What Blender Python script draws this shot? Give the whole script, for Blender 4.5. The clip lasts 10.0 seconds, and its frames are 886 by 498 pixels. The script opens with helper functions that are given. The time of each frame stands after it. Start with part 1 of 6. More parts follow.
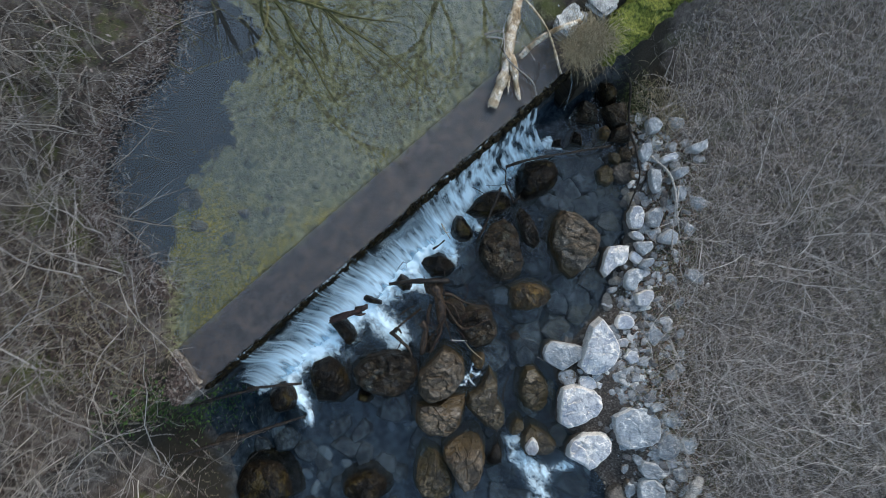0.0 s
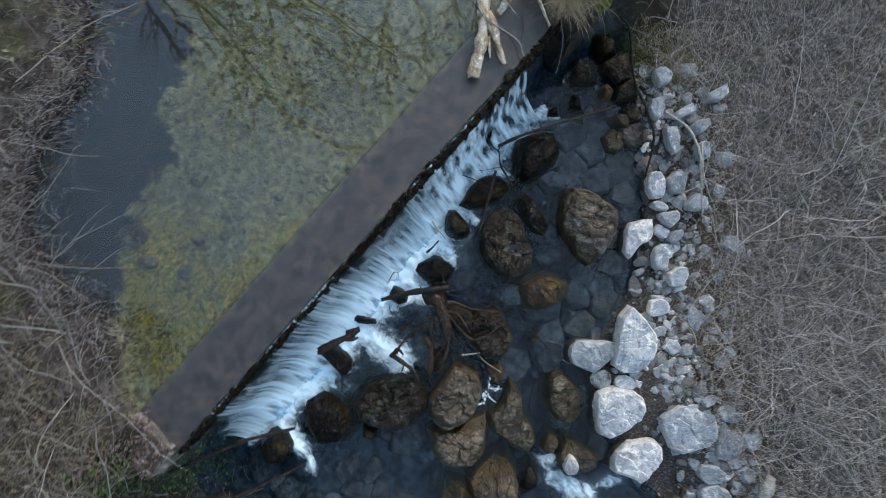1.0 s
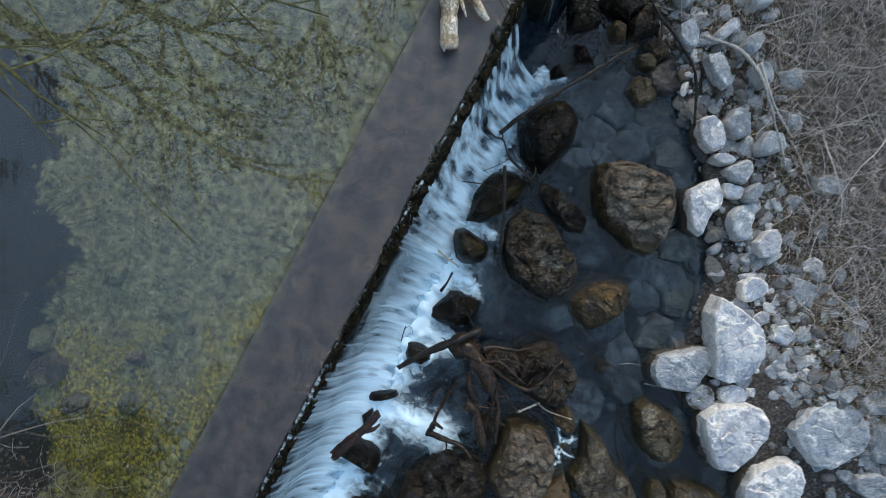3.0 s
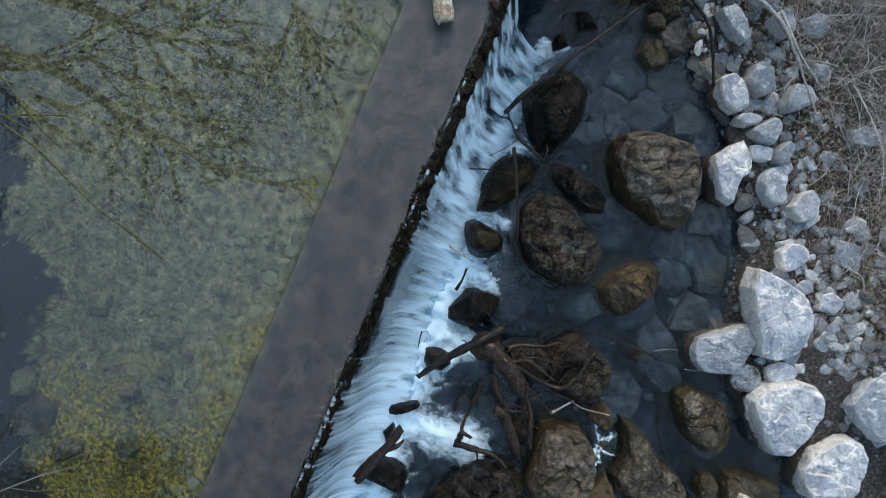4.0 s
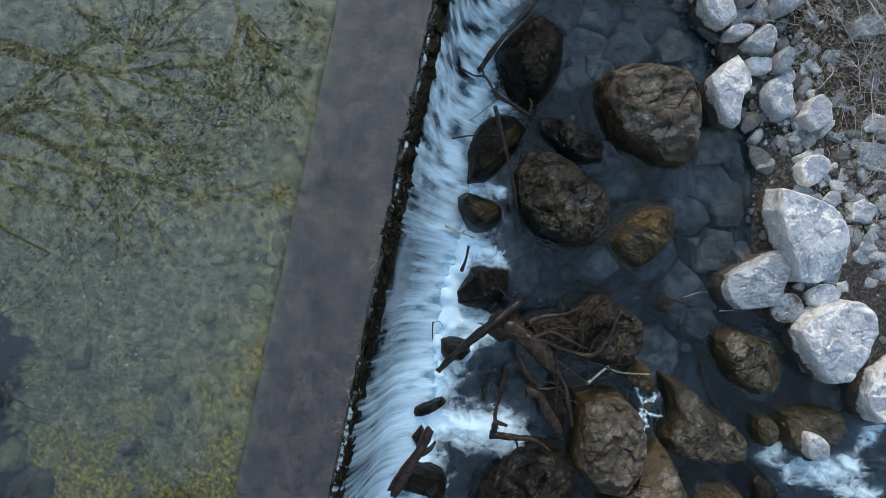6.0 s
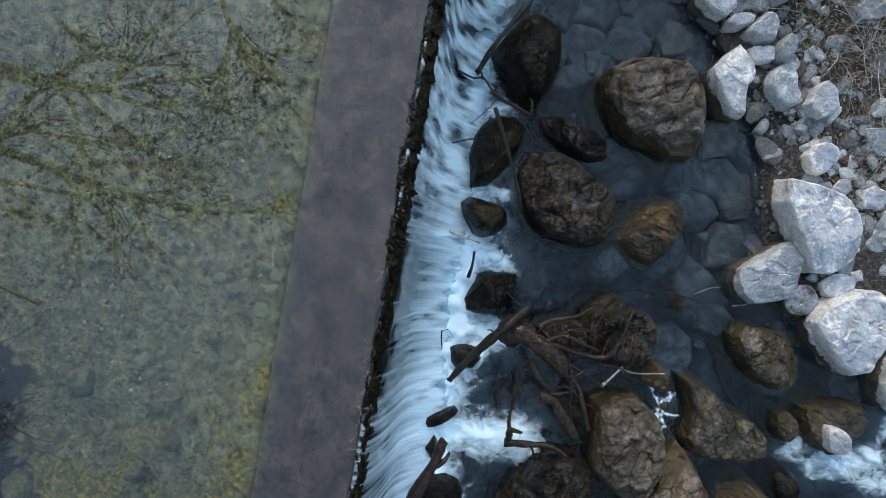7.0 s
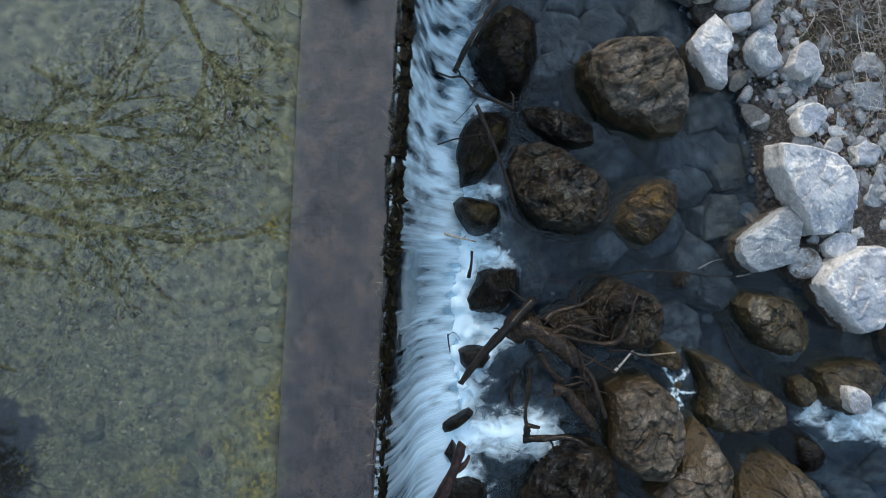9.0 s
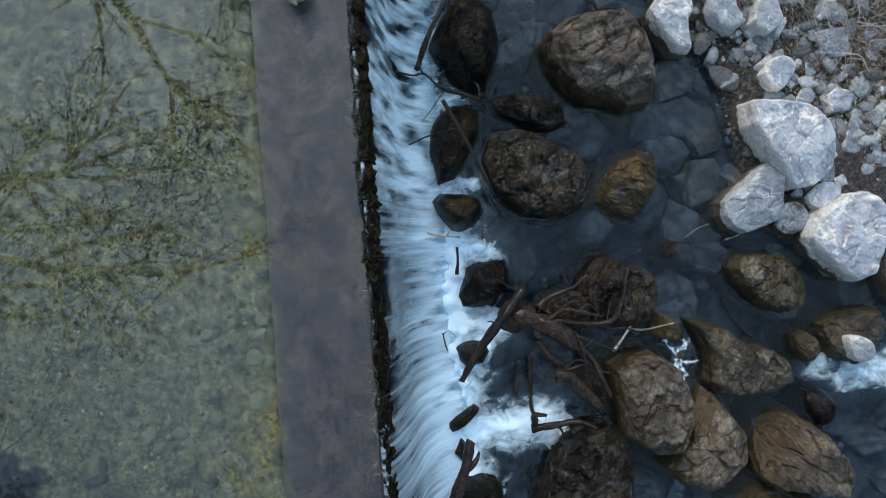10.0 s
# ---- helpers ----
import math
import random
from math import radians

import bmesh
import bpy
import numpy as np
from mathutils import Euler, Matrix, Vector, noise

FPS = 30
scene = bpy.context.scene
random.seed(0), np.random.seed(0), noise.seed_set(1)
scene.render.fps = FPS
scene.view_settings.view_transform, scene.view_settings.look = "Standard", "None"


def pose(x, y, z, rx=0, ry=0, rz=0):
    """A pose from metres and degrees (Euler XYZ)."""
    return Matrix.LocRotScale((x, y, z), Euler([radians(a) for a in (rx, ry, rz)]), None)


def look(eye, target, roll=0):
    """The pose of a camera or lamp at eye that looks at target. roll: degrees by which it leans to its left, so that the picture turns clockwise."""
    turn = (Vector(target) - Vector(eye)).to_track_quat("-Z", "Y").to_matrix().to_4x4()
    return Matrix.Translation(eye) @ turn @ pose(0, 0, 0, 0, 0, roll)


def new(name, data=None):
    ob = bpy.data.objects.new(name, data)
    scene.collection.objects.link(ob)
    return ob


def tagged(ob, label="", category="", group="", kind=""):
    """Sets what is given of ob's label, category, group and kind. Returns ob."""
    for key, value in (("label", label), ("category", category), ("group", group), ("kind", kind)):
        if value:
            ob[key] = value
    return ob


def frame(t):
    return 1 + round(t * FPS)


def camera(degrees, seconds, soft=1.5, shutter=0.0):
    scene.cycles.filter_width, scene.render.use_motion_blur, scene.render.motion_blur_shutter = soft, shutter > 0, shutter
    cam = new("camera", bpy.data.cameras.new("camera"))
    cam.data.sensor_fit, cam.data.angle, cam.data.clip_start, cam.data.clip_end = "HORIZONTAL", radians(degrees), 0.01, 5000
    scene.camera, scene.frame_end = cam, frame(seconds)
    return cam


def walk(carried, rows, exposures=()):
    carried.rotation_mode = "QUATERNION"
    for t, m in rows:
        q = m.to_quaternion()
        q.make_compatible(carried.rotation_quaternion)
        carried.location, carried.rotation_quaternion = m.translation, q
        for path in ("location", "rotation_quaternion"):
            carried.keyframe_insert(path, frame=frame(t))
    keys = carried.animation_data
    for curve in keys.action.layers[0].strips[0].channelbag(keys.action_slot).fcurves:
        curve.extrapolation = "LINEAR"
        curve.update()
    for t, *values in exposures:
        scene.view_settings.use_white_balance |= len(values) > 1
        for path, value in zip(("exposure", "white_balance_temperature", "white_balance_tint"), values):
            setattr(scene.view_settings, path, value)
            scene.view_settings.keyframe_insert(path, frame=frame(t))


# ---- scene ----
cam = camera(71.0, 10.0, soft=0.8, shutter=0.7)
PATH = [
    (0, 1.118, 0.088, 11.357, 1.938, 0.078, 48.895),
    (0.5, 1.114, 0.131, 10.584, 1.842, 0.233, 45.241),
    (1, 1.063, 0.241, 9.814, 1.489, 0.298, 41.365),
    (1.5, 0.981, 0.410, 9.107, 1.318, 0.303, 37.245),
    (2, 0.837, 0.531, 8.499, 1.119, 0.138, 33.932),
    (2.5, 0.685, 0.580, 7.972, 0.909, 0.175, 30.538),
    (4, 0.442, 0.499, 6.978, 0.432, 0.080, 22.426),
    (4.5, 0.431, 0.448, 6.798, 0.407, 0.090, 19.600),
    (5, 0.450, 0.389, 6.665, 0.403, 0.107, 17.155),
    (5.5, 0.500, 0.339, 6.560, 0.254, 0.079, 14.415),
    (7, 0.433, 0.391, 6.337, 0.296, 0.027, 9.341),
    (7.5, 0.356, 0.436, 6.363, 0.347, 0.046, 9.334),
    (8, 0.349, 0.441, 6.358, 0.427, 0.121, 9.024),
    (8.5, 0.391, 0.434, 6.328, 0.362, 0.140, 6.372),
    (9, 0.458, 0.427, 6.288, 0.248, 0.050, 3.003),
    (9.5, 0.525, 0.423, 6.257, 0.188, -0.034, -0.490),
    (10, 0.590, 0.420, 6.234, 0.192, -0.052, -4.135),
]
walk(cam, [(t, pose(*p)) for t, *p in PATH])

# ---- world and light ----
world = bpy.data.worlds.new("world")
scene.world = world
world.use_nodes = True
wn, wl = world.node_tree.nodes, world.node_tree.links
sky = wn.new("ShaderNodeTexSky")
sky.sky_type = "NISHITA"
sky.sun_disc = False
sky.sun_elevation, sky.sun_rotation = radians(36), radians(345)
sky.air_density, sky.dust_density, sky.ozone_density = 1.0, 4.0, 1.5
wn["Background"].inputs["Strength"].default_value = 0.10
wl.new(sky.outputs[0], wn["Background"].inputs["Color"])
cloud = wn.new("ShaderNodeBackground")  # the even cloud cover
cloud.inputs["Color"].default_value = (0.60, 0.90, 1.25, 1)
coord = wn.new("ShaderNodeTexCoord")
split = wn.new("ShaderNodeSeparateXYZ")
wl.new(coord.outputs["Generated"], split.inputs[0])
rise = wn.new("ShaderNodeMapRange")  # an overcast sky is three times brighter overhead than at the horizon
rise.inputs["To Min"].default_value, rise.inputs["To Max"].default_value = 0.10, 0.95
wl.new(split.outputs["Z"], rise.inputs["Value"])
side = wn.new("ShaderNodeVectorMath")  # and brighter on the sun's side
side.operation = "DOT_PRODUCT"
side.inputs[1].default_value = (0.45, 1.0, 0.0)
wl.new(coord.outputs["Generated"], side.inputs[0])
glow = wn.new("ShaderNodeMapRange")
glow.inputs["From Min"].default_value, glow.inputs["From Max"].default_value = -0.7, 0.7
glow.inputs["To Min"].default_value, glow.inputs["To Max"].default_value = 0.52, 1.42
wl.new(side.outputs["Value"], glow.inputs["Value"])
level = wn.new("ShaderNodeMath")
level.operation = "MULTIPLY"
wl.new(rise.outputs[0], level.inputs[0])
wl.new(glow.outputs[0], level.inputs[1])
wl.new(level.outputs[0], cloud.inputs["Strength"])
both = wn.new("ShaderNodeAddShader")
wl.new(wn["Background"].outputs[0], both.inputs[0])
wl.new(cloud.outputs[0], both.inputs[1])
wl.new(both.outputs[0], wn["World Output"].inputs["Surface"])
sun_data = bpy.data.lights.new("sun", "SUN")
sun_data.energy, sun_data.angle, sun_data.color = 1.35, radians(32), (1.0, 0.94, 0.85)
sun = new("sun", sun_data)
sun.matrix_world = look((0, 0, 12), (4.2, -15.9, 0))

# ---- levels ----
UPPER, LOWER = 1.65, 0.0
LIP_A, LIP_B = -3.85, 3.62


# ---- node helpers ----
def material(name):
    m = bpy.data.materials.new(name)
    m.use_nodes = True
    n = m.node_tree.nodes
    return m, n, m.node_tree.links, n["Principled BSDF"]


def where(n, l, scale=(1, 1, 1), turn=0.0):
    g = n.new("ShaderNodeNewGeometry")
    mp = n.new("ShaderNodeMapping")
    mp.inputs["Scale"].default_value = scale
    mp.inputs["Rotation"].default_value = (0, 0, turn)
    l.new(g.outputs["Position"], mp.inputs["Vector"])
    return mp.outputs[0]


def grain(n, l, vec, scale, detail=6, rough=0.6, warp=0.0):
    t = n.new("ShaderNodeTexNoise")
    t.inputs["Scale"].default_value, t.inputs["Detail"].default_value = scale, detail
    t.inputs["Roughness"].default_value, t.inputs["Distortion"].default_value = rough, warp
    l.new(vec, t.inputs["Vector"])
    return t.outputs["Fac"]


def ramp(n, l, fac, *stops):
    r = n.new("ShaderNodeValToRGB")
    e = r.color_ramp.elements
    while len(e) < len(stops):
        e.new(0.5)
    for k, (p, c) in enumerate(stops):
        e[k].position = p
        e[k].color = (*c, 1) if isinstance(c, tuple) else (c, c, c, 1)
    l.new(fac, r.inputs[0])
    return r.outputs[0]


def mix(n, l, fac, a, b, mode="MIX"):
    m = n.new("ShaderNodeMix")
    m.data_type, m.blend_type = "RGBA", mode
    for s, v in ((m.inputs[0], fac), (m.inputs[6], a), (m.inputs[7], b)):
        if isinstance(v, (int, float)):
            s.default_value = v
        elif isinstance(v, tuple):
            s.default_value = (*v, 1)
        else:
            l.new(v, s)
    return m.outputs[2]


def calc(n, l, op, a, b=0.0):
    m = n.new("ShaderNodeMath")
    m.operation, m.use_clamp = op, False
    for s, v in ((m.inputs[0], a), (m.inputs[1], b)):
        if isinstance(v, (int, float)):
            s.default_value = v
        else:
            l.new(v, s)
    return m.outputs[0]


def bump(n, l, bsdf, height, strength=0.5, distance=0.02):
    b = n.new("ShaderNodeBump")
    b.inputs["Strength"].default_value, b.inputs["Distance"].default_value = strength, distance
    l.new(height, b.inputs["Height"])
    l.new(b.outputs[0], bsdf.inputs["Normal"])


def attribute(n, name):
    a = n.new("ShaderNodeAttribute")
    a.attribute_name = name
    return a.outputs["Fac"]


def shade_random(n, l, col, low=0.75, high=1.2):
    o = n.new("ShaderNodeObjectInfo")
    r = ramp(n, l, o.outputs["Random"], (0, (low, low, low)), (1, (high, high, high)))
    return mix(n, l, 1.0, col, r, "MULTIPLY")


# ---- materials ----
def creases(n, l, vec, scale, detail=8, warp=0.2):
    """Sharp valleys of a folded surface: 0 in a crease, 1 away from it."""
    g = calc(n, l, "ABSOLUTE", calc(n, l, "SUBTRACT", grain(n, l, vec, scale, detail, 0.6, warp), 0.5))
    return calc(n, l, "MINIMUM", calc(n, l, "MULTIPLY", g, 7.0), 1.0)


def facets(n, l, vec, scale, warp=0.25):
    """Chiselled faces: every cell is a small plane tilted its own way; also the gap to the cell's edge."""
    w = n.new("ShaderNodeTexNoise")
    w.inputs["Scale"].default_value, w.inputs["Detail"].default_value = scale * 0.8, 4
    l.new(vec, w.inputs["Vector"])
    add = n.new("ShaderNodeVectorMath")
    add.operation = "MULTIPLY_ADD"
    l.new(w.outputs["Color"], add.inputs[0])
    add.inputs[1].default_value = (warp / scale * 3,) * 3
    l.new(vec, add.inputs[2])
    t = n.new("ShaderNodeTexVoronoi")
    t.inputs["Scale"].default_value = scale
    l.new(add.outputs[0], t.inputs["Vector"])
    away = n.new("ShaderNodeVectorMath")
    away.operation = "SUBTRACT"
    l.new(add.outputs[0], away.inputs[0])
    l.new(t.outputs["Position"], away.inputs[1])
    tilt = n.new("ShaderNodeVectorMath")
    tilt.operation = "SUBTRACT"
    l.new(t.outputs["Color"], tilt.inputs[0])
    tilt.inputs[1].default_value = (0.5, 0.5, 0.5)
    dot = n.new("ShaderNodeVectorMath")
    dot.operation = "DOT_PRODUCT"
    l.new(away.outputs[0], dot.inputs[0])
    l.new(tilt.outputs[0], dot.inputs[1])
    return calc(n, l, "MULTIPLY", dot.outputs["Value"], scale)


def stone_material(name, dark, mid, light, patch, patch_at, rough, stain=None, fleck=0.6, relief=0.06, crust=None, fold_shade=0.85, gloss=0.5, wet=0.0, groove_shade=0.75, stain_at=0.0):
    """Weathered stone: mottled body, mineral patches, shade painted into cracks, and a brown algae stain up from the
    waterline.
    """
    m, n, l, p = material(name)
    v = where(n, l)
    o = n.new("ShaderNodeObjectInfo")
    vo = n.new("ShaderNodeVectorMath")
    vo.operation = "ADD"
    l.new(v, vo.inputs[0])
    l.new(calc(n, l, "MULTIPLY", o.outputs["Random"], 40.0), vo.inputs[1])
    v = vo.outputs[0]
    vr = n.new("ShaderNodeVectorRotate")  # bedding runs its own way in each stone
    vr.rotation_type = "Z_AXIS"
    l.new(v, vr.inputs["Vector"])
    l.new(calc(n, l, "MULTIPLY", o.outputs["Random"], 6.28), vr.inputs["Angle"])
    vs = n.new("ShaderNodeVectorMath")
    vs.operation = "MULTIPLY"
    l.new(vr.outputs[0], vs.inputs[0])
    vs.inputs[1].default_value = (0.75, 1.35, 1.2)
    layer = vs.outputs[0]
    body = ramp(n, l, grain(n, l, v, 3.4, 9, 0.7, 0.8), (0.38, dark), (0.5, mid), (0.6, light))
    fine = grain(n, l, v, 38.0, 8, 0.7)
    big = grain(n, l, v, 2.3, 8, 0.66, 0.5)
    body = mix(n, l, ramp(n, l, big, (patch_at, 0.0), (patch_at + 0.05, 1.0)), body, patch)
    if crust:
        gn = n.new("ShaderNodeNewGeometry")
        nz = n.new("ShaderNodeSeparateXYZ")
        l.new(gn.outputs["Normal"], nz.inputs[0])
        steep = calc(n, l, "MULTIPLY", calc(n, l, "SUBTRACT", 0.9, nz.outputs["Z"]), 0.45)  # pale lime washed on to the flanks
        edge = calc(n, l, "ADD", grain(n, l, v, 3.6, 9, 0.72, 0.3), steep)
        body = mix(n, l, ramp(n, l, edge, (0.525, 0.0), (0.565, 0.95)), body, crust)
    body = mix(n, l, fleck, body, ramp(n, l, fine, (0.38, 0.25), (0.62, 1.4)), "MULTIPLY")
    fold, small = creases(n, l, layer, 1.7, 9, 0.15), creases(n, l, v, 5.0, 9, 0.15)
    # crease shade is painted dark along the same folds that the bump raises
    crease_shade = calc(n, l, "MAXIMUM", ramp(n, l, fold, (0.0, 1.0), (0.28, 0.0)), calc(n, l, "MULTIPLY", ramp(n, l, small, (0.0, 1.0), (0.16, 0.0)), 0.5))
    body = mix(n, l, calc(n, l, "MULTIPLY", crease_shade, fold_shade), body, tuple(c * 0.3 for c in dark))
    body = shade_random(n, l, body, 0.8, 1.2)
    if stain:
        g = n.new("ShaderNodeNewGeometry")
        sx = n.new("ShaderNodeSeparateXYZ")
        l.new(g.outputs["Position"], sx.inputs[0])
        z = calc(n, l, "ADD", sx.outputs["Z"], calc(n, l, "ADD", calc(n, l, "MULTIPLY", grain(n, l, v, 5.0, 7, 0.7), -0.45), 0.075 - stain_at))
        body = mix(n, l, ramp(n, l, calc(n, l, "ADD", z, 0.5), (0.5, 1.0), (0.54, 0.0)), body,
                   mix(n, l, fine, tuple(c * 0.5 for c in stain), stain))
    # fine chiselled grooves along the bedding, with their shade put into the colour
    vg = n.new("ShaderNodeVectorMath")
    vg.operation = "MULTIPLY"
    l.new(layer, vg.inputs[0])
    vg.inputs[1].default_value = (1.0, 2.0, 1.5)
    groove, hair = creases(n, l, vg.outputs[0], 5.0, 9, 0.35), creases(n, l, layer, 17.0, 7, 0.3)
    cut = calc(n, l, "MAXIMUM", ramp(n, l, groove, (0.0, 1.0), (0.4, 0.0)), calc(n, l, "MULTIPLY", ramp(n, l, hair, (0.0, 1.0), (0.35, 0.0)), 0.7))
    body = mix(n, l, calc(n, l, "MULTIPLY", cut, groove_shade), body, tuple(c * 0.45 for c in dark))
    l.new(body, p.inputs["Base Color"])
    l.new(ramp(n, l, fine, (0.3, max(rough - 0.12, 0.08)), (0.7, min(rough + 0.15, 1))), p.inputs["Roughness"])
    p.inputs["Specular IOR Level"].default_value = gloss
    h = calc(n, l, "ADD", calc(n, l, "MULTIPLY", fold, 0.3), calc(n, l, "ADD", calc(n, l, "MULTIPLY", fine, 0.35), calc(n, l, "MULTIPLY", small, 0.3)))
    h = calc(n, l, "ADD", h, calc(n, l, "ADD", calc(n, l, "MULTIPLY", groove, 0.5), calc(n, l, "MULTIPLY", hair, 0.25)))
    h = calc(n, l, "ADD", calc(n, l, "MULTIPLY", h, 0.6), calc(n, l, "ADD", calc(n, l, "MULTIPLY", facets(n, l, layer, 6.0), 0.7), calc(n, l, "MULTIPLY", facets(n, l, layer, 19.0), 0.5)))
    bump(n, l, p, h, 1.0, relief)
    if wet:
        film = ramp(n, l, grain(n, l, v, 7.0, 8, 0.75, 0.4), (0.49, 0.0), (0.56, wet))
        l.new(film, p.inputs["Coat Weight"])
        p.inputs["Coat Roughness"].default_value, p.inputs["Coat IOR"].default_value = 0.12, 1.65
        skin = n.new("ShaderNodeBump")  # the wet film follows the sharp small relief
        skin.inputs["Strength"].default_value, skin.inputs["Distance"].default_value = 1.0, relief
        l.new(calc(n, l, "ADD", calc(n, l, "ADD", calc(n, l, "MULTIPLY", facets(n, l, v, 9.0), 1.6), calc(n, l, "MULTIPLY", facets(n, l, v, 28.0), 0.6)), calc(n, l, "MULTIPLY", groove, 0.5)),
              skin.inputs["Height"])
        l.new(skin.outputs[0], p.inputs["Coat Normal"])
    return m


STONE = {
    "wet": stone_material("wet black stone", (0.004, 0.003, 0.002), (0.011, 0.008, 0.005), (0.026, 0.018, 0.009), (0.05, 0.036, 0.012), 0.54, 0.3, relief=0.018, gloss=0.1, wet=0.28, groove_shade=0.5),
    "wetb": stone_material("wet brown stone", (0.007, 0.0045, 0.0025), (0.05, 0.035, 0.019), (0.11, 0.083, 0.052), (0.105, 0.11, 0.088), 0.57, 0.34, relief=0.035, gloss=0.2, wet=0.8, groove_shade=0.9, fleck=0.75),
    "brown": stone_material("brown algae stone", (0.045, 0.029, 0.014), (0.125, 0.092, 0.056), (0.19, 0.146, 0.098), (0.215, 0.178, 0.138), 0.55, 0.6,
                            (0.085, 0.052, 0.013), relief=0.018, wet=0.3, groove_shade=0.6, stain_at=0.10),
    "ochre": stone_material("ochre algae stone", (0.022, 0.012, 0.003), (0.12, 0.07, 0.015), (0.23, 0.145, 0.04), (0.18, 0.14, 0.075), 0.6, 0.35, relief=0.035, wet=0.5, groove_shade=0.85),
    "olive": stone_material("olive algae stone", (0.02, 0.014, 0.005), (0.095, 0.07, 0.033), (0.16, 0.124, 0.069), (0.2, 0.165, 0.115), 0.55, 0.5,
                            (0.075, 0.052, 0.012), relief=0.028, wet=0.4, groove_shade=0.75, stain_at=0.02),
    "pale": stone_material("pale limestone", (0.36, 0.37, 0.395), (0.46, 0.47, 0.49), (0.57, 0.575, 0.575), (0.33, 0.355, 0.40), 0.52, 0.85,
                           (0.13, 0.092, 0.058), 0.3, 0.016, (0.84, 0.795, 0.73), 0.35, groove_shade=0.18, stain_at=-0.02),
    "gray": stone_material("grey limestone", (0.22, 0.245, 0.265), (0.30, 0.325, 0.345), (0.38, 0.40, 0.41), (0.27, 0.30, 0.33), 0.56, 0.85,
                           (0.12, 0.088, 0.057), 0.4, 0.016, (0.6, 0.6, 0.585), 0.35, groove_shade=0.22),
    "sunk": stone_material("sunken bed stone", (0.022, 0.019, 0.015), (0.078, 0.067, 0.055), (0.14, 0.122, 0.102), (0.11, 0.084, 0.054), 0.6, 0.8, relief=0.014, fold_shade=0.8, groove_shade=0.4),
}


def ground_material():
    m, n, l, p = material("forest soil and bed silt")
    v = where(n, l)
    soil = ramp(n, l, grain(n, l, v, 3.2, 9, 0.7), (0.36, (0.035, 0.027, 0.021)), (0.5, (0.10, 0.08, 0.065)), (0.62, (0.2, 0.17, 0.145)))
    soil = mix(n, l, 0.7, soil, ramp(n, l, grain(n, l, v, 55.0, 6, 0.75), (0.36, 0.2), (0.64, 1.3)), "MULTIPLY")
    moss = mix(n, l, grain(n, l, v, 30.0, 5), (0.05, 0.065, 0.012), (0.13, 0.14, 0.03))
    soil = mix(n, l, ramp(n, l, grain(n, l, v, 0.9, 7, 0.65), (0.54, 0.0), (0.64, 0.8)), soil, moss)
    silt = ramp(n, l, grain(n, l, v, 9.0, 9, 0.7), (0.38, (0.056, 0.052, 0.025)), (0.5, (0.172, 0.162, 0.083)), (0.62, (0.300, 0.281, 0.149)))
    silt = mix(n, l, 0.75, silt, ramp(n, l, grain(n, l, v, 50.0, 6, 0.8), (0.38, 0.25), (0.62, 1.55)), "MULTIPLY")
    algae = ramp(n, l, grain(n, l, v, 26.0, 8, 0.8), (0.43, (0.038, 0.035, 0.009)), (0.5, (0.158, 0.131, 0.023)), (0.58, (0.420, 0.326, 0.046)))
    a = calc(n, l, "ADD", attribute(n, "algae"), calc(n, l, "MULTIPLY", calc(n, l, "SUBTRACT", grain(n, l, v, 2.4, 8, 0.7), 0.5), 2.6))
    silt = mix(n, l, ramp(n, l, a, (0.5, 0.0), (0.8, 0.9)), silt, algae)
    mud = calc(n, l, "ADD", attribute(n, "mud"), calc(n, l, "MULTIPLY", calc(n, l, "SUBTRACT", grain(n, l, v, 4.0, 8, 0.7), 0.5), 1.5))
    silt = mix(n, l, ramp(n, l, mud, (0.42, 0.0), (0.56, 1.0)), silt, (0.016, 0.018, 0.022))
    pool = ramp(n, l, grain(n, l, v, 6.0, 8, 0.7), (0.4, (0.016, 0.018, 0.02)), (0.62, (0.075, 0.08, 0.08)))
    grit = ramp(n, l, grain(n, l, v, 26.0, 8, 0.8), (0.38, (0.014, 0.011, 0.009)), (0.5, (0.05, 0.04, 0.033)), (0.66, (0.2, 0.185, 0.17)))
    dry = ramp(n, l, grain(n, l, v, 14.0, 9, 0.75), (0.36, (0.035, 0.029, 0.024)), (0.5, (0.11, 0.094, 0.08)), (0.64, (0.25, 0.22, 0.195)))
    soil = mix(n, l, calc(n, l, "MULTIPLY", attribute(n, "dry"), 0.75), soil, dry)
    soil = mix(n, l, attribute(n, "shore"), soil, grit)
    # near-black wet soil: the shade of the bank's hollows is put into its colour
    damp_shade = calc(n, l, "ADD", attribute(n, "damp_shade"), calc(n, l, "MULTIPLY", calc(n, l, "SUBTRACT", grain(n, l, v, 5.0, 8, 0.7), 0.5), 1.2))
    soil = mix(n, l, ramp(n, l, damp_shade, (0.35, 0.0), (0.65, 1.0)), soil, mix(n, l, grain(n, l, v, 12.0, 8, 0.75), (0.006, 0.005, 0.004), (0.035, 0.028, 0.014)))
    col = mix(n, l, attribute(n, "upper"), soil, silt)
    col = mix(n, l, attribute(n, "lower"), col, pool)
    l.new(col, p.inputs["Base Color"])
    p.inputs["Roughness"].default_value = 0.95
    bump(n, l, p, calc(n, l, "ADD", grain(n, l, v, 40.0, 8, 0.75), grain(n, l, v, 8.0, 6)), 0.8, 0.05)
    return m


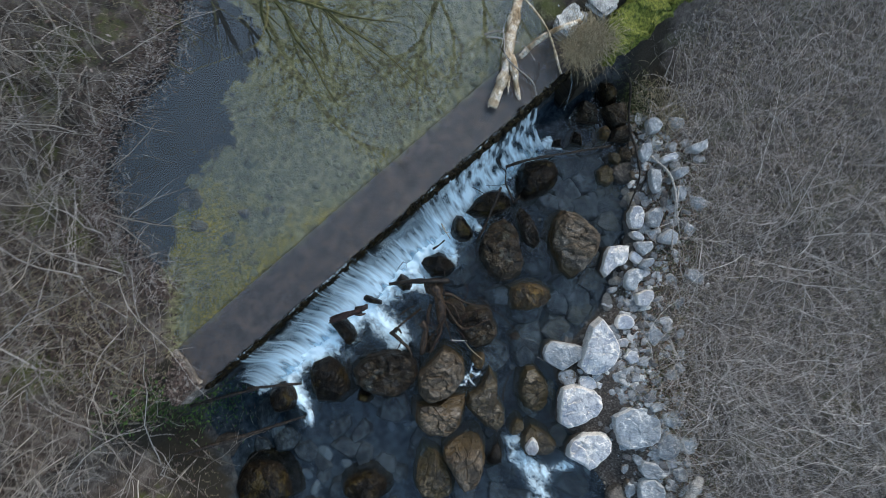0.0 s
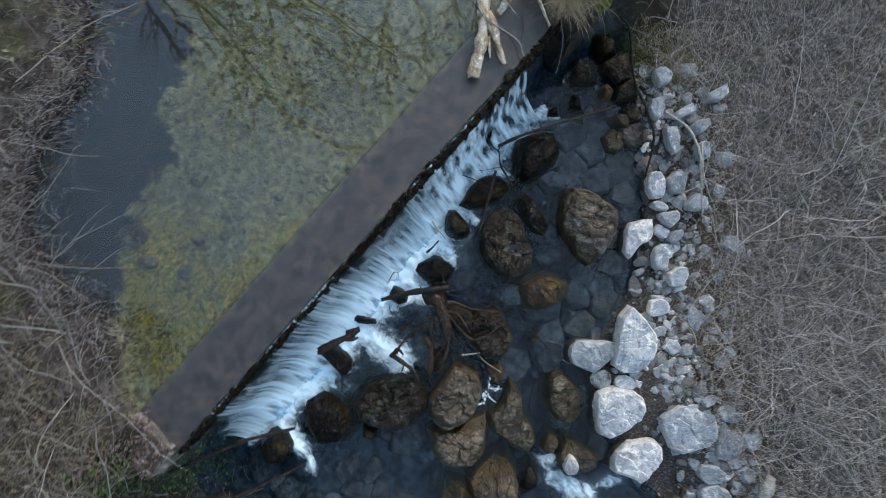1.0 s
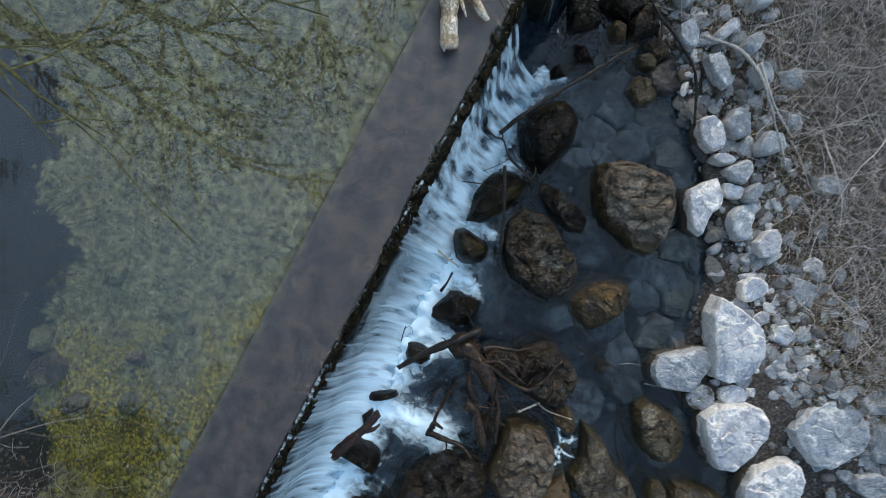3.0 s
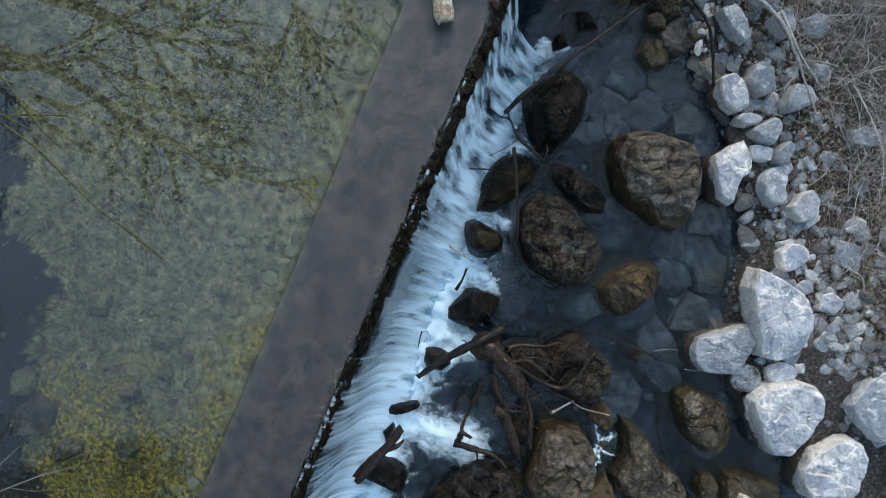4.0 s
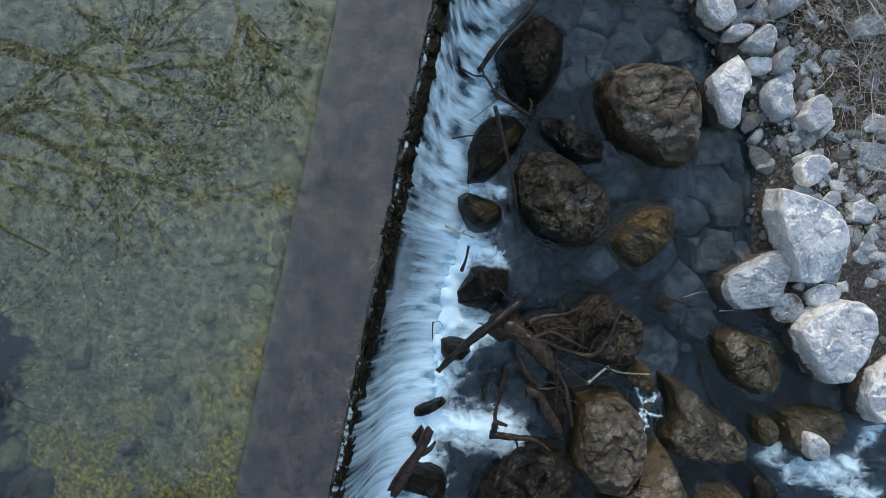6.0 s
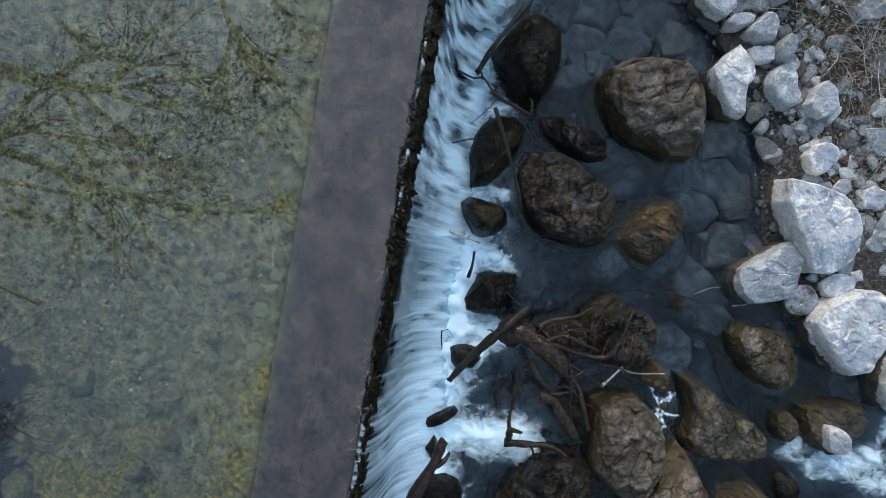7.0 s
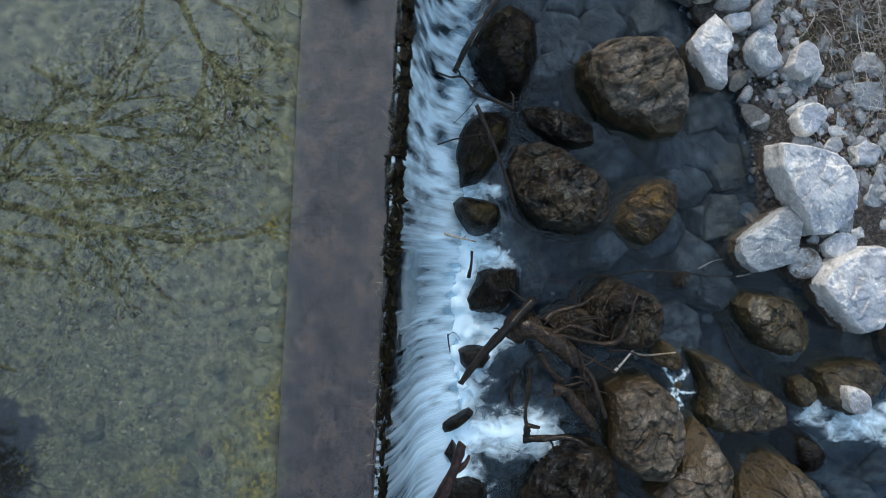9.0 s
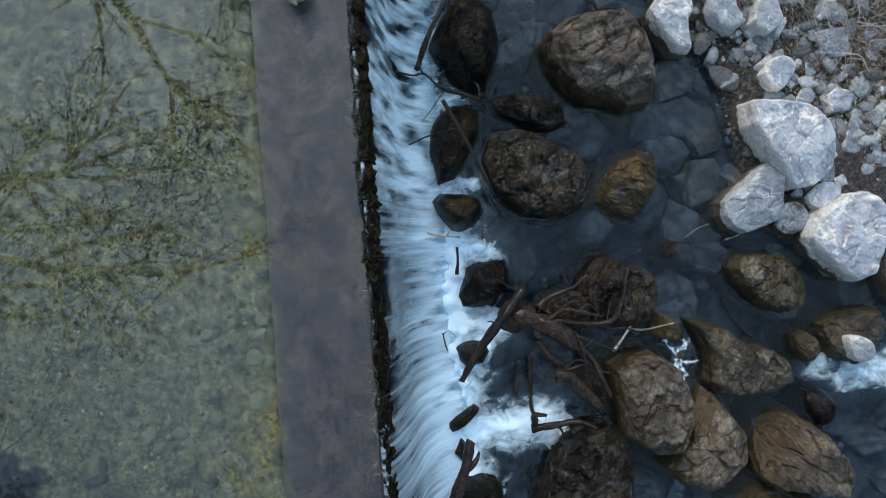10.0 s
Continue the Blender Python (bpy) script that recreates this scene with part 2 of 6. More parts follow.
def sheen(n, l, low):
    """How much a water surface mirrors: little from above, all at a grazing angle."""
    w = n.new("ShaderNodeLayerWeight")
    return calc(n, l, "ADD", calc(n, l, "MULTIPLY", calc(n, l, "POWER", w.outputs["Facing"], 5.0), 1 - low), low)


def water_material(name, tint, ripple, low, scale=(1, 1, 1), strength=0.12, calm=None):
    """Clear water: the bed shows through a tinted surface, and the sky lies on it."""
    m, n, l, p = material(name)
    out = n["Material Output"]
    n.remove(p)
    tr = n.new("ShaderNodeBsdfTransparent")
    tr.inputs[0].default_value = (*tint, 1)
    gl = n.new("ShaderNodeBsdfGlossy")
    gl.inputs["Roughness"].default_value = 0.0
    if calm:  # still over the pond, broken by the current as it draws near the crest
        g = n.new("ShaderNodeNewGeometry")
        sx = n.new("ShaderNodeSeparateXYZ")
        l.new(g.outputs["Position"], sx.inputs[0])
        mr = n.new("ShaderNodeMapRange")
        mr.inputs["From Min"].default_value, mr.inputs["From Max"].default_value = -1.25, -0.45
        mr.inputs["To Min"].default_value, mr.inputs["To Max"].default_value = calm, low
        l.new(sx.outputs["X"], mr.inputs["Value"])
        w = n.new("ShaderNodeLayerWeight")
        fac = calc(n, l, "ADD", calc(n, l, "POWER", w.outputs["Facing"], 5.0), mr.outputs[0])
    else:
        fac = sheen(n, l, low)
    mx = n.new("ShaderNodeMixShader")
    v = where(n, l, scale)
    b = n.new("ShaderNodeBump")
    b.inputs["Strength"].default_value, b.inputs["Distance"].default_value = strength, 0.01
    l.new(grain(n, l, v, ripple, 3, 0.5), b.inputs["Height"])
    l.new(b.outputs[0], gl.inputs["Normal"])
    l.new(fac, mx.inputs[0])
    l.new(tr.outputs[0], mx.inputs[1])
    l.new(gl.outputs[0], mx.inputs[2])
    l.new(mx.outputs[0], out.inputs["Surface"])
    return m


def foam_material(name, vec_scale, scale, low, high, attr, swing, warp=0.5):
    """Aerated water: white where the foam attribute and the streaks say so, clear between."""
    m, n, l, p = material(name)
    out = n["Material Output"]
    v = where(n, l, vec_scale)
    s = grain(n, l, v, scale, 7, 0.62, warp)
    d = calc(n, l, "ADD", attribute(n, attr), calc(n, l, "MULTIPLY", calc(n, l, "SUBTRACT", s, 0.5), swing))
    fac = ramp(n, l, d, (low, 0.0), (high, 1.0))
    p.inputs["Base Color"].default_value = (0.76, 0.92, 0.98, 1)
    p.inputs["Roughness"].default_value = 0.6
    bump(n, l, p, s, 0.4, 0.03)
    tr = n.new("ShaderNodeBsdfTransparent")
    tr.inputs[0].default_value = (0.72, 0.82, 0.88, 1)
    gl = n.new("ShaderNodeBsdfGlossy")
    gl.inputs["Roughness"].default_value = 0.12
    clear = n.new("ShaderNodeMixShader")
    l.new(sheen(n, l, 0.03), clear.inputs[0])
    l.new(tr.outputs[0], clear.inputs[1])
    l.new(gl.outputs[0], clear.inputs[2])
    mx = n.new("ShaderNodeMixShader")
    l.new(fac, mx.inputs[0])
    l.new(clear.outputs[0], mx.inputs[1])
    l.new(p.outputs[0], mx.inputs[2])
    l.new(mx.outputs[0], out.inputs["Surface"])
    return m


def simple_material(name, a, b, scale, rough, vec=(1, 1, 1), height=0.4, c=None, distance=0.01):
    m, n, l, p = material(name)
    v = where(n, l, vec)
    g = grain(n, l, v, scale, 8, 0.68, 0.3)
    stops = [(0.38, a), (0.6, b)] if c is None else [(0.37, a), (0.5, b), (0.62, c)]
    col = shade_random(n, l, ramp(n, l, g, *stops), 0.8, 1.2)
    col = mix(n, l, 0.85, col, ramp(n, l, grain(n, l, v, scale * 10, 6, 0.75), (0.4, 0.2), (0.6, 1.6)), "MULTIPLY")
    l.new(col, p.inputs["Base Color"])
    p.inputs["Roughness"].default_value = rough
    bump(n, l, p, g, height, distance)
    return m


def strand_material(name, a, b, rough=0.8):
    """Stems and blades: a shade of its own for each strand."""
    m, n, l, p = material(name)
    g = n.new("ShaderNodeNewGeometry")
    col = ramp(n, l, g.outputs["Random Per Island"], (0.0, a), (1.0, b))
    col = mix(n, l, 0.5, col, ramp(n, l, grain(n, l, where(n, l), 12.0, 4), (0.3, 0.45), (0.7, 1.2)), "MULTIPLY")
    l.new(col, p.inputs["Base Color"])
    p.inputs["Roughness"].default_value = rough
    return m


def leaf_material(name, *stops):
    m, n, l, p = material(name)
    g = n.new("ShaderNodeNewGeometry")
    l.new(ramp(n, l, g.outputs["Random Per Island"], *stops), p.inputs["Base Color"])
    p.inputs["Roughness"].default_value = 0.75
    return m


GROUND = ground_material()
CREST = simple_material("wet brown concrete", (0.044, 0.033, 0.037), (0.076, 0.057, 0.061), 7.0, 0.6, (1, 0.8, 1), 0.7, (0.125, 0.088, 0.076))
FACE = simple_material("dark wet weir face", (0.012, 0.01, 0.007), (0.045, 0.036, 0.022), 7.0, 0.5)
CONCRETE = simple_material("weathered concrete", (0.2, 0.2, 0.19), (0.38, 0.38, 0.36), 6.0, 0.9, c=(0.52, 0.52, 0.5), height=0.6)
STAINED = simple_material("earth-stained concrete", (0.07, 0.055, 0.042), (0.17, 0.14, 0.115), 7.0, 0.9, c=(0.34, 0.3, 0.27), height=0.8)
MOSS = simple_material("green moss", (0.04, 0.055, 0.008), (0.13, 0.15, 0.02), 24.0, 1.0, c=(0.22, 0.22, 0.04), height=0.9)
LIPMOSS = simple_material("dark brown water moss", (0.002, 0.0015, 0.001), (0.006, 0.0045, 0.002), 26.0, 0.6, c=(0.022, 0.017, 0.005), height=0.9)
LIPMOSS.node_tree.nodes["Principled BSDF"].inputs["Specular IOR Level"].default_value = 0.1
def silted_crest(m):
    """Pale silt lies on the upstream edge of the slab and thins out towards the lip."""
    n, l = m.node_tree.nodes, m.node_tree.links
    p = n["Principled BSDF"]
    old = p.inputs["Base Color"].links[0].from_socket
    v = where(n, l)
    sx = n.new("ShaderNodeSeparateXYZ")
    l.new(v, sx.inputs[0])
    d = calc(n, l, "ADD", sx.outputs["X"], calc(n, l, "MULTIPLY", grain(n, l, v, 5.0, 8, 0.7), -0.5))
    silt = ramp(n, l, grain(n, l, v, 30.0, 7, 0.75), (0.38, (0.04, 0.038, 0.02)), (0.62, (0.2, 0.185, 0.11)))
    l.new(mix(n, l, ramp(n, l, calc(n, l, "ADD", d, 1.0), (-0.04, 0.8), (0.12, 0.0)), old, silt), p.inputs["Base Color"])


silted_crest(CREST)


def bark_material(name, dark, mid, light, wet):
    """Furrowed bark, dark in the furrows."""
    m, n, l, p = material(name)
    v = where(n, l)
    fur = creases(n, l, v, 16.0, 6, 1.2)
    col = ramp(n, l, grain(n, l, v, 9.0, 7, 0.7), (0.4, mid), (0.58, light))
    col = mix(n, l, ramp(n, l, fur, (0.05, 1.0), (0.45, 0.0)), shade_random(n, l, col, 0.85, 1.15), dark)
    l.new(col, p.inputs["Base Color"])
    p.inputs["Roughness"].default_value, p.inputs["Specular IOR Level"].default_value = 0.55, 0.25
    p.inputs["Coat Weight"].default_value, p.inputs["Coat Roughness"].default_value = wet, 0.15
    bump(n, l, p, fur, 1.0, 0.02)
    return m


BARK_WET = bark_material("wet dark bark", (0.004, 0.003, 0.002), (0.016, 0.011, 0.007), (0.055, 0.036, 0.02), 0.3)
BARK_RED = bark_material("wet red rotten wood", (0.008, 0.003, 0.002), (0.03, 0.011, 0.007), (0.075, 0.03, 0.018), 0.3)
ROOT = bark_material("brown root bark", (0.006, 0.003, 0.0015), (0.03, 0.016, 0.007), (0.09, 0.052, 0.025), 0.3)
DRIFT = simple_material("bleached driftwood", (0.16, 0.10, 0.045), (0.46, 0.36, 0.24), 6.0, 0.8, c=(0.74, 0.67, 0.57), height=0.8, distance=0.02)
TWIG_PALE = simple_material("pale dead twig", (0.25, 0.23, 0.2), (0.42, 0.39, 0.35), 12.0, 0.8)
BARK_TREE = simple_material("mossy tree bark", (0.045, 0.045, 0.014), (0.12, 0.115, 0.035), 9.0, 0.9, c=(0.17, 0.155, 0.06))
CANE = strand_material("grey brown canes", (0.21, 0.187, 0.165), (0.74, 0.69, 0.63))
TWIG = strand_material("thin grey twigs", (0.225, 0.195, 0.18), (0.66, 0.605, 0.56))
# a darker set of cane colours for the left bank
CANE_DARK = strand_material("dark brown canes", (0.085, 0.068, 0.055), (0.5, 0.45, 0.39))
STRAW = strand_material("dry grass blades", (0.20, 0.16, 0.09), (0.46, 0.39, 0.26))
GREEN = strand_material("green grass blades", (0.05, 0.075, 0.02), (0.11, 0.13, 0.04))
LITTER = leaf_material("fallen leaves", (0.0, (0.09, 0.06, 0.048)), (0.35, (0.21, 0.165, 0.14)), (0.75, (0.31, 0.265, 0.235)), (1.0, (0.42, 0.37, 0.34)))
DARK_LITTER = leaf_material("damp fallen leaves", (0.0, (0.025, 0.014, 0.010)), (0.5, (0.07, 0.043, 0.033)), (0.88, (0.14, 0.10, 0.08)), (1.0, (0.3, 0.25, 0.22)))
RUSSET = leaf_material("russet fallen leaves", (0.0, (0.05, 0.022, 0.012)), (0.5, (0.13, 0.068, 0.042)), (0.85, (0.22, 0.15, 0.11)), (1.0, (0.36, 0.3, 0.25)))
IVY = leaf_material("ivy leaves", (0.0, (0.025, 0.05, 0.012)), (0.6, (0.05, 0.10, 0.02)), (1.0, (0.10, 0.17, 0.03)))
WATER_UP = water_material("still clear water", (0.92, 0.95, 0.925), 5.0, 0.045, strength=0.0015, calm=0.088)
WATER_LOW = water_material("pool water", (0.66, 0.80, 0.93), 6.0, 0.020, strength=0.05)
WATER_FILM = water_material("thin running water", (0.86, 0.89, 0.86), 7.0, 0.024, (1, 0.5, 1), 0.03, calm=0.088)
FALL = foam_material("falling water", (0.12, 1, 0.04), 55.0, 0.08, 1.0, "foam", 0.5, 0.1)
SCUM = foam_material("thin foam scum", (1, 1, 1), 24.0, 0.3, 0.8, "foam", 1.8)
FOAM = foam_material("pool foam", (0.7, 1, 1), 8.0, 0.22, 1.05, "foam", 1.8, 0.8)


# ---- mesh helpers ----
def mesh_object(name, verts, faces, mat, parent=None, smooth=True):
    me = bpy.data.meshes.new(name)
    me.from_pydata([tuple(map(float, v)) for v in verts], [], [tuple(map(int, f)) for f in faces])
    me.materials.append(mat)
    if smooth:
        me.polygons.foreach_set("use_smooth", [True] * len(me.polygons))
    ob = new(name, me)
    if parent:
        ob.parent = parent
    return ob


def part(name, bm, mat, parent, label=""):
    me = bpy.data.meshes.new(name)
    bm.to_mesh(me)
    bm.free()
    me.materials.append(mat)
    ob = new(name, me)
    ob.parent = parent
    return tagged(ob, label)


def store(ob, name, values):
    a = ob.data.attributes.new(name, "FLOAT", "POINT")
    a.data.foreach_set("value", np.asarray(values, dtype=np.float32))


def grid_faces(nu, nv):
    i = np.arange(nu * nv).reshape(nu, nv)
    return np.stack([i[:-1, :-1], i[1:, :-1], i[1:, 1:], i[:-1, 1:]], -1).reshape(-1, 4)


def tubes(paths, sides=4):
    """Tapered tubes along polylines: paths are (points, radii)."""
    verts, faces, base = [], [], 0
    ang = np.arange(sides) * 2 * np.pi / sides
    ca, sa = np.cos(ang)[None, :, None], np.sin(ang)[None, :, None]
    for pts, rad in paths:
        pts, rad = np.asarray(pts, float), np.asarray(rad, float)
        tan = np.gradient(pts, axis=0)
        tan /= np.linalg.norm(tan, axis=1)[:, None] + 1e-9
        ref = np.where(np.abs(tan[:, 2:]) > 0.9, [[1.0, 0, 0]], [[0, 0, 1.0]])
        u = np.cross(tan, ref)
        u /= np.linalg.norm(u, axis=1)[:, None] + 1e-9
        w = np.cross(tan, u)
        ring = pts[:, None] + rad[:, None, None] * (u[:, None] * ca + w[:, None] * sa)
        k = len(pts)
        verts.append(ring.reshape(-1, 3))
        i = base + np.arange(k * sides).reshape(k, sides)
        j = np.roll(i, -1, axis=1)
        faces.append(np.stack([i[:-1], j[:-1], j[1:], i[1:]], -1).reshape(-1, 4))
        base += k * sides
    return np.concatenate(verts), np.concatenate(faces)


def spline(points, steps=6):
    """A smooth polyline through a few points."""
    p = [Vector(q) for q in points]
    p = [2 * p[0] - p[1]] + p + [2 * p[-1] - p[-2]]
    out = []
    for a, b, c, d in zip(p, p[1:], p[2:], p[3:]):
        for k in range(steps):
            t = k / steps
            out.append(0.5 * (2 * b + (c - a) * t + (2 * a - 5 * b + 4 * c - d) * t * t + (3 * b - a - 3 * c + d) * t ** 3))
    return np.array([*out, p[-2]])


def limb(points, r0, r1, sides=14, knob=0.24, steps=10, seed=0):
    """One woody limb with closed ends and a knotty surface."""
    pts = spline(points, steps)
    k = len(pts)
    rad = np.linspace(r0, r1, k)
    rad = np.array([r * (1 + knob * 2 * noise.noise(Vector(q) * 6 + Vector((seed, 0, 0)))) for r, q in zip(rad, pts)])
    v, f = tubes([(pts, rad)], sides)
    v = v.reshape(k, sides, 3)
    flute = np.array([noise.noise((math.cos(a) * 2.2 + seed, math.sin(a) * 2.2, r0 * 50)) for a in np.arange(sides) * 2 * np.pi / sides])
    v = pts[:, None] + (v - pts[:, None]) * (1 + 0.22 * flute)[None, :, None]
    along = pts[-1] - pts[-2]
    v[-1] += along / (np.linalg.norm(along) + 1e-9) * r1 * np.array([[noise.noise((a * 1.7, seed, 3.0))] for a in range(sides)]) * 1.6
    v[0] -= (pts[1] - pts[0]) / (np.linalg.norm(pts[1] - pts[0]) + 1e-9) * r0 * np.array([[noise.noise((a * 1.7, seed, 9.0))] for a in range(sides)]) * 1.2
    v = np.array([q + np.array(noise.noise_vector(Vector(q) * 18)) * knob * 0.8 * r0 for q in v.reshape(-1, 3)])
    f = [tuple(q) for q in f] + [tuple(range(sides))[::-1], tuple(range((k - 1) * sides, k * sides))]
    return v, f


def joined(pieces):
    verts, faces, base = [], [], 0
    for v, f in pieces:
        verts.extend(v)
        faces.extend(tuple(i + base for i in q) for q in f)
        base += len(v)
    return verts, faces


def lattice(i, j, k, seed):
    """A steady random number in 0..1 for every cell of a lattice."""
    h = (i * 73856093) ^ (j * 19349663) ^ (k * 83492791) ^ (seed * 2654435)
    h = (h ^ (h >> 13)) * 1274126177 & 0x7FFFFFFF
    return ((h ^ (h >> 16)) & 0xFFFF) / 65535.0


def rough_noise(p, seed, octaves=4, gain=0.5):
    """Layered value noise at many points at once, about -1..1."""
    total, amp, norm = np.zeros(len(p)), 1.0, 0.0
    for o in range(octaves):
        q = p * 2.03 ** o + o * 17.3
        i = np.floor(q).astype(np.int64)
        f = q - i
        f = f * f * (3 - 2 * f)
        v = 0
        for dx in (0, 1):
            for dy in (0, 1):
                for dz in (0, 1):
                    w = (f[:, 0] if dx else 1 - f[:, 0]) * (f[:, 1] if dy else 1 - f[:, 1]) * (f[:, 2] if dz else 1 - f[:, 2])
                    v = v + w * lattice(i[:, 0] + dx, i[:, 1] + dy, i[:, 2] + dz, seed + o)
        total += amp * (2 * v - 1)
        norm += amp
        amp *= gain
    return total / norm


# ---- ground ----
UPPER_EDGE = [(-0.35, -3.95), (-0.9, -3.85), (-1.36, -3.35), (-2.6, -3.4), (-3.46, -3.16), (-4.1, -2.15), (-4.25, -1.1), (-4.9, -0.3),
              (-6.2, 1.5), (-8, 6), (-9, 16), (-3, 16), (-2.6, 8), (-1.8, 5.0), (-1.1, 4.0), (-0.35, 3.75)]
LOWER_EDGE = [(-0.35, -4.35), (0.2, -5.0), (1.0, -5.1), (1.75, -5.4), (4, -7), (9, -10), (13, -7), (9, -2), (6.3, -0.25), (4.75, 0.0),
              (3.8, 0.5), (3.65, 1.6), (3.4, 2.3), (2.85, 3.2), (2.1, 3.8), (1.5, 4.4), (0.95, 4.9), (0.35, 5.2), (-0.35, 5.2)]
MUD_EDGE = [(-6.5, 1.6), (-4.5, 0.4), (-3.75, 0.36), (-3.35, -0.2), (-3.4, -0.8), (-2.72, -1.0), (-2.72, -1.65), (-2.55, -2.3), (-2.15, -2.9),
            (-1.6, -3.4), (-1.9, -4), (-6, -4)]


def signed(px, py, poly):
    """Distance to a polygon's edge, positive inside."""
    d = np.full(px.shape, 1e9)
    inside = np.zeros(px.shape, bool)
    for (ax, ay), (bx, by) in zip(poly, poly[1:] + poly[:1]):
        ex, ey = bx - ax, by - ay
        t = np.clip(((px - ax) * ex + (py - ay) * ey) / (ex * ex + ey * ey), 0, 1)
        d = np.minimum(d, np.hypot(px - ax - t * ex, py - ay - t * ey))
        cross = ((ay > py) != (by > py)) & (px < ax + (py - ay) * ex / (ey if ey else 1e-9))
        inside ^= cross
    return np.where(inside, d, -d)


def smooth(x, a=0.0, b=1.0):
    t = np.clip((x - a) / (b - a), 0, 1)
    return t * t * (3 - 2 * t)


def terrain(px, py):
    """Height of the ground, and how much of it is upper bed and lower bed."""
    px, py = np.asarray(px, float), np.asarray(py, float)
    du, dl = signed(px, py, UPPER_EDGE), signed(px, py, LOWER_EDGE)
    up = np.where(du > 0, UPPER + 0.1 - 0.44 * smooth(du, 0, 0.3), UPPER + 0.1 + np.clip(-du * 0.4, 0, 1.1))
    up = up + 0.2 * smooth(px, -1.6, -0.8) * smooth(du, 0.1, 0.4)
    slope = np.where(py < -3, 1.0, 0.24)
    lo = np.where(dl > 0, 0.08 - 0.5 * smooth(dl, 0, 0.45), 0.08 + np.minimum(-dl * slope, 1.7 + np.abs(dl) * 0.03))
    side = smooth(px, -0.5, 0.25)
    z = up * (1 - side) + lo * side
    # a shelf of earth behind the far abutment
    z += 0.9 * smooth(py, 3.9, 4.6) * (1 - smooth(px, 0.2, 0.9)) * side
    return z, (du > -0.03) & (px < 0), (dl > -0.03) & (px >= 0)


# a table of the ground, for quick look-ups
TAB_LOW, TAB_STEP, TAB_N = -16.0, 0.05, 641
_ax = TAB_LOW + TAB_STEP * np.arange(TAB_N)
_tx, _ty = np.meshgrid(_ax, _ax, indexing="ij")
TAB_Z = terrain(_tx, _ty)[0].tolist()
TAB_U, TAB_L = signed(_tx, _ty, UPPER_EDGE).tolist(), signed(_tx, _ty, LOWER_EDGE).tolist()
TAB_M = signed(_tx, _ty, MUD_EDGE).tolist()


def lookup(table, x, y):
    i = min(max(int((x - TAB_LOW) / TAB_STEP + 0.5), 0), TAB_N - 1)
    j = min(max(int((y - TAB_LOW) / TAB_STEP + 0.5), 0), TAB_N - 1)
    return table[i][j]


def ground_z(x, y):
    return lookup(TAB_Z, x, y)


def wobble(px, py, f):
    return np.array([noise.fractal((x * f, y * f, 0.3), 0.8, 2.1, 5) for x, y in zip(px.ravel(), py.ravel())]).reshape(px.shape)


def build_ground():
    near = np.linspace(-10, 12, 221)
    far = np.array([4, 9, 18, 40, 90, 200, 500, 1200.0])
    axis = np.concatenate([-10 - far[::-1], near, 12 + far])
    gx, gy = np.meshgrid(axis, axis, indexing="ij")
    z, up, lo = terrain(gx, gy)
    rough = wobble(gx, gy, 1.1)
    z = z + np.where(up | lo, 0.03, 0.10) * rough
    z = np.where((gx > -0.69) & (gx < 0.05) & (np.abs(gy) < 3.9), np.minimum(z, 0.9), z)
    ob = mesh_object("ground", np.stack([gx, gy, z], -1).reshape(-1, 3), grid_faces(*gx.shape), GROUND)
    store(ob, "upper", up.ravel().astype(float))
    dl = signed(gx, gy, LOWER_EDGE)
    store(ob, "lower", (np.where(gy > -2.5, smooth(dl, -0.02, 0.4), lo) * (gx >= 0)).ravel())
    store(ob, "shore", (smooth(-dl, 1.25, 0.7) * (gy > -2.5) * (dl < 0.5) * smooth(gx, 1.6, 2.4)).ravel())
    # mask of that painted shade, strongest beside the pool's edge
    store(ob, "damp_shade", (smooth(-dl, 1.0, 0.25) * np.maximum(gy < -3, smooth(gx, 2.1, 1.1) * (gy > 3.4)) * (gx > -0.6)).ravel())
    store(ob, "dry", smooth(gx * 0.6 + gy * 0.8, 4.6, 5.6).ravel())
    md = signed(gx, gy, MUD_EDGE)
    store(ob, "mud", (0.5 + np.clip(md / 0.5, -1, 1)).ravel())
    al = np.exp(-(((gx + 1.6) / 1.5) ** 2 + ((gy + 2.7) / 1.3) ** 2)) + 0.35 * np.exp(-((gx + 0.85) / 0.25) ** 2)
    store(ob, "algae", (al * 1.25 * smooth(signed(gx, gy, UPPER_EDGE), 0.05, 0.4)).ravel())
    return tagged(ob, "leaf-strewn stream banks and silty gravel stream bed", "ground", kind="structure")


build_ground()


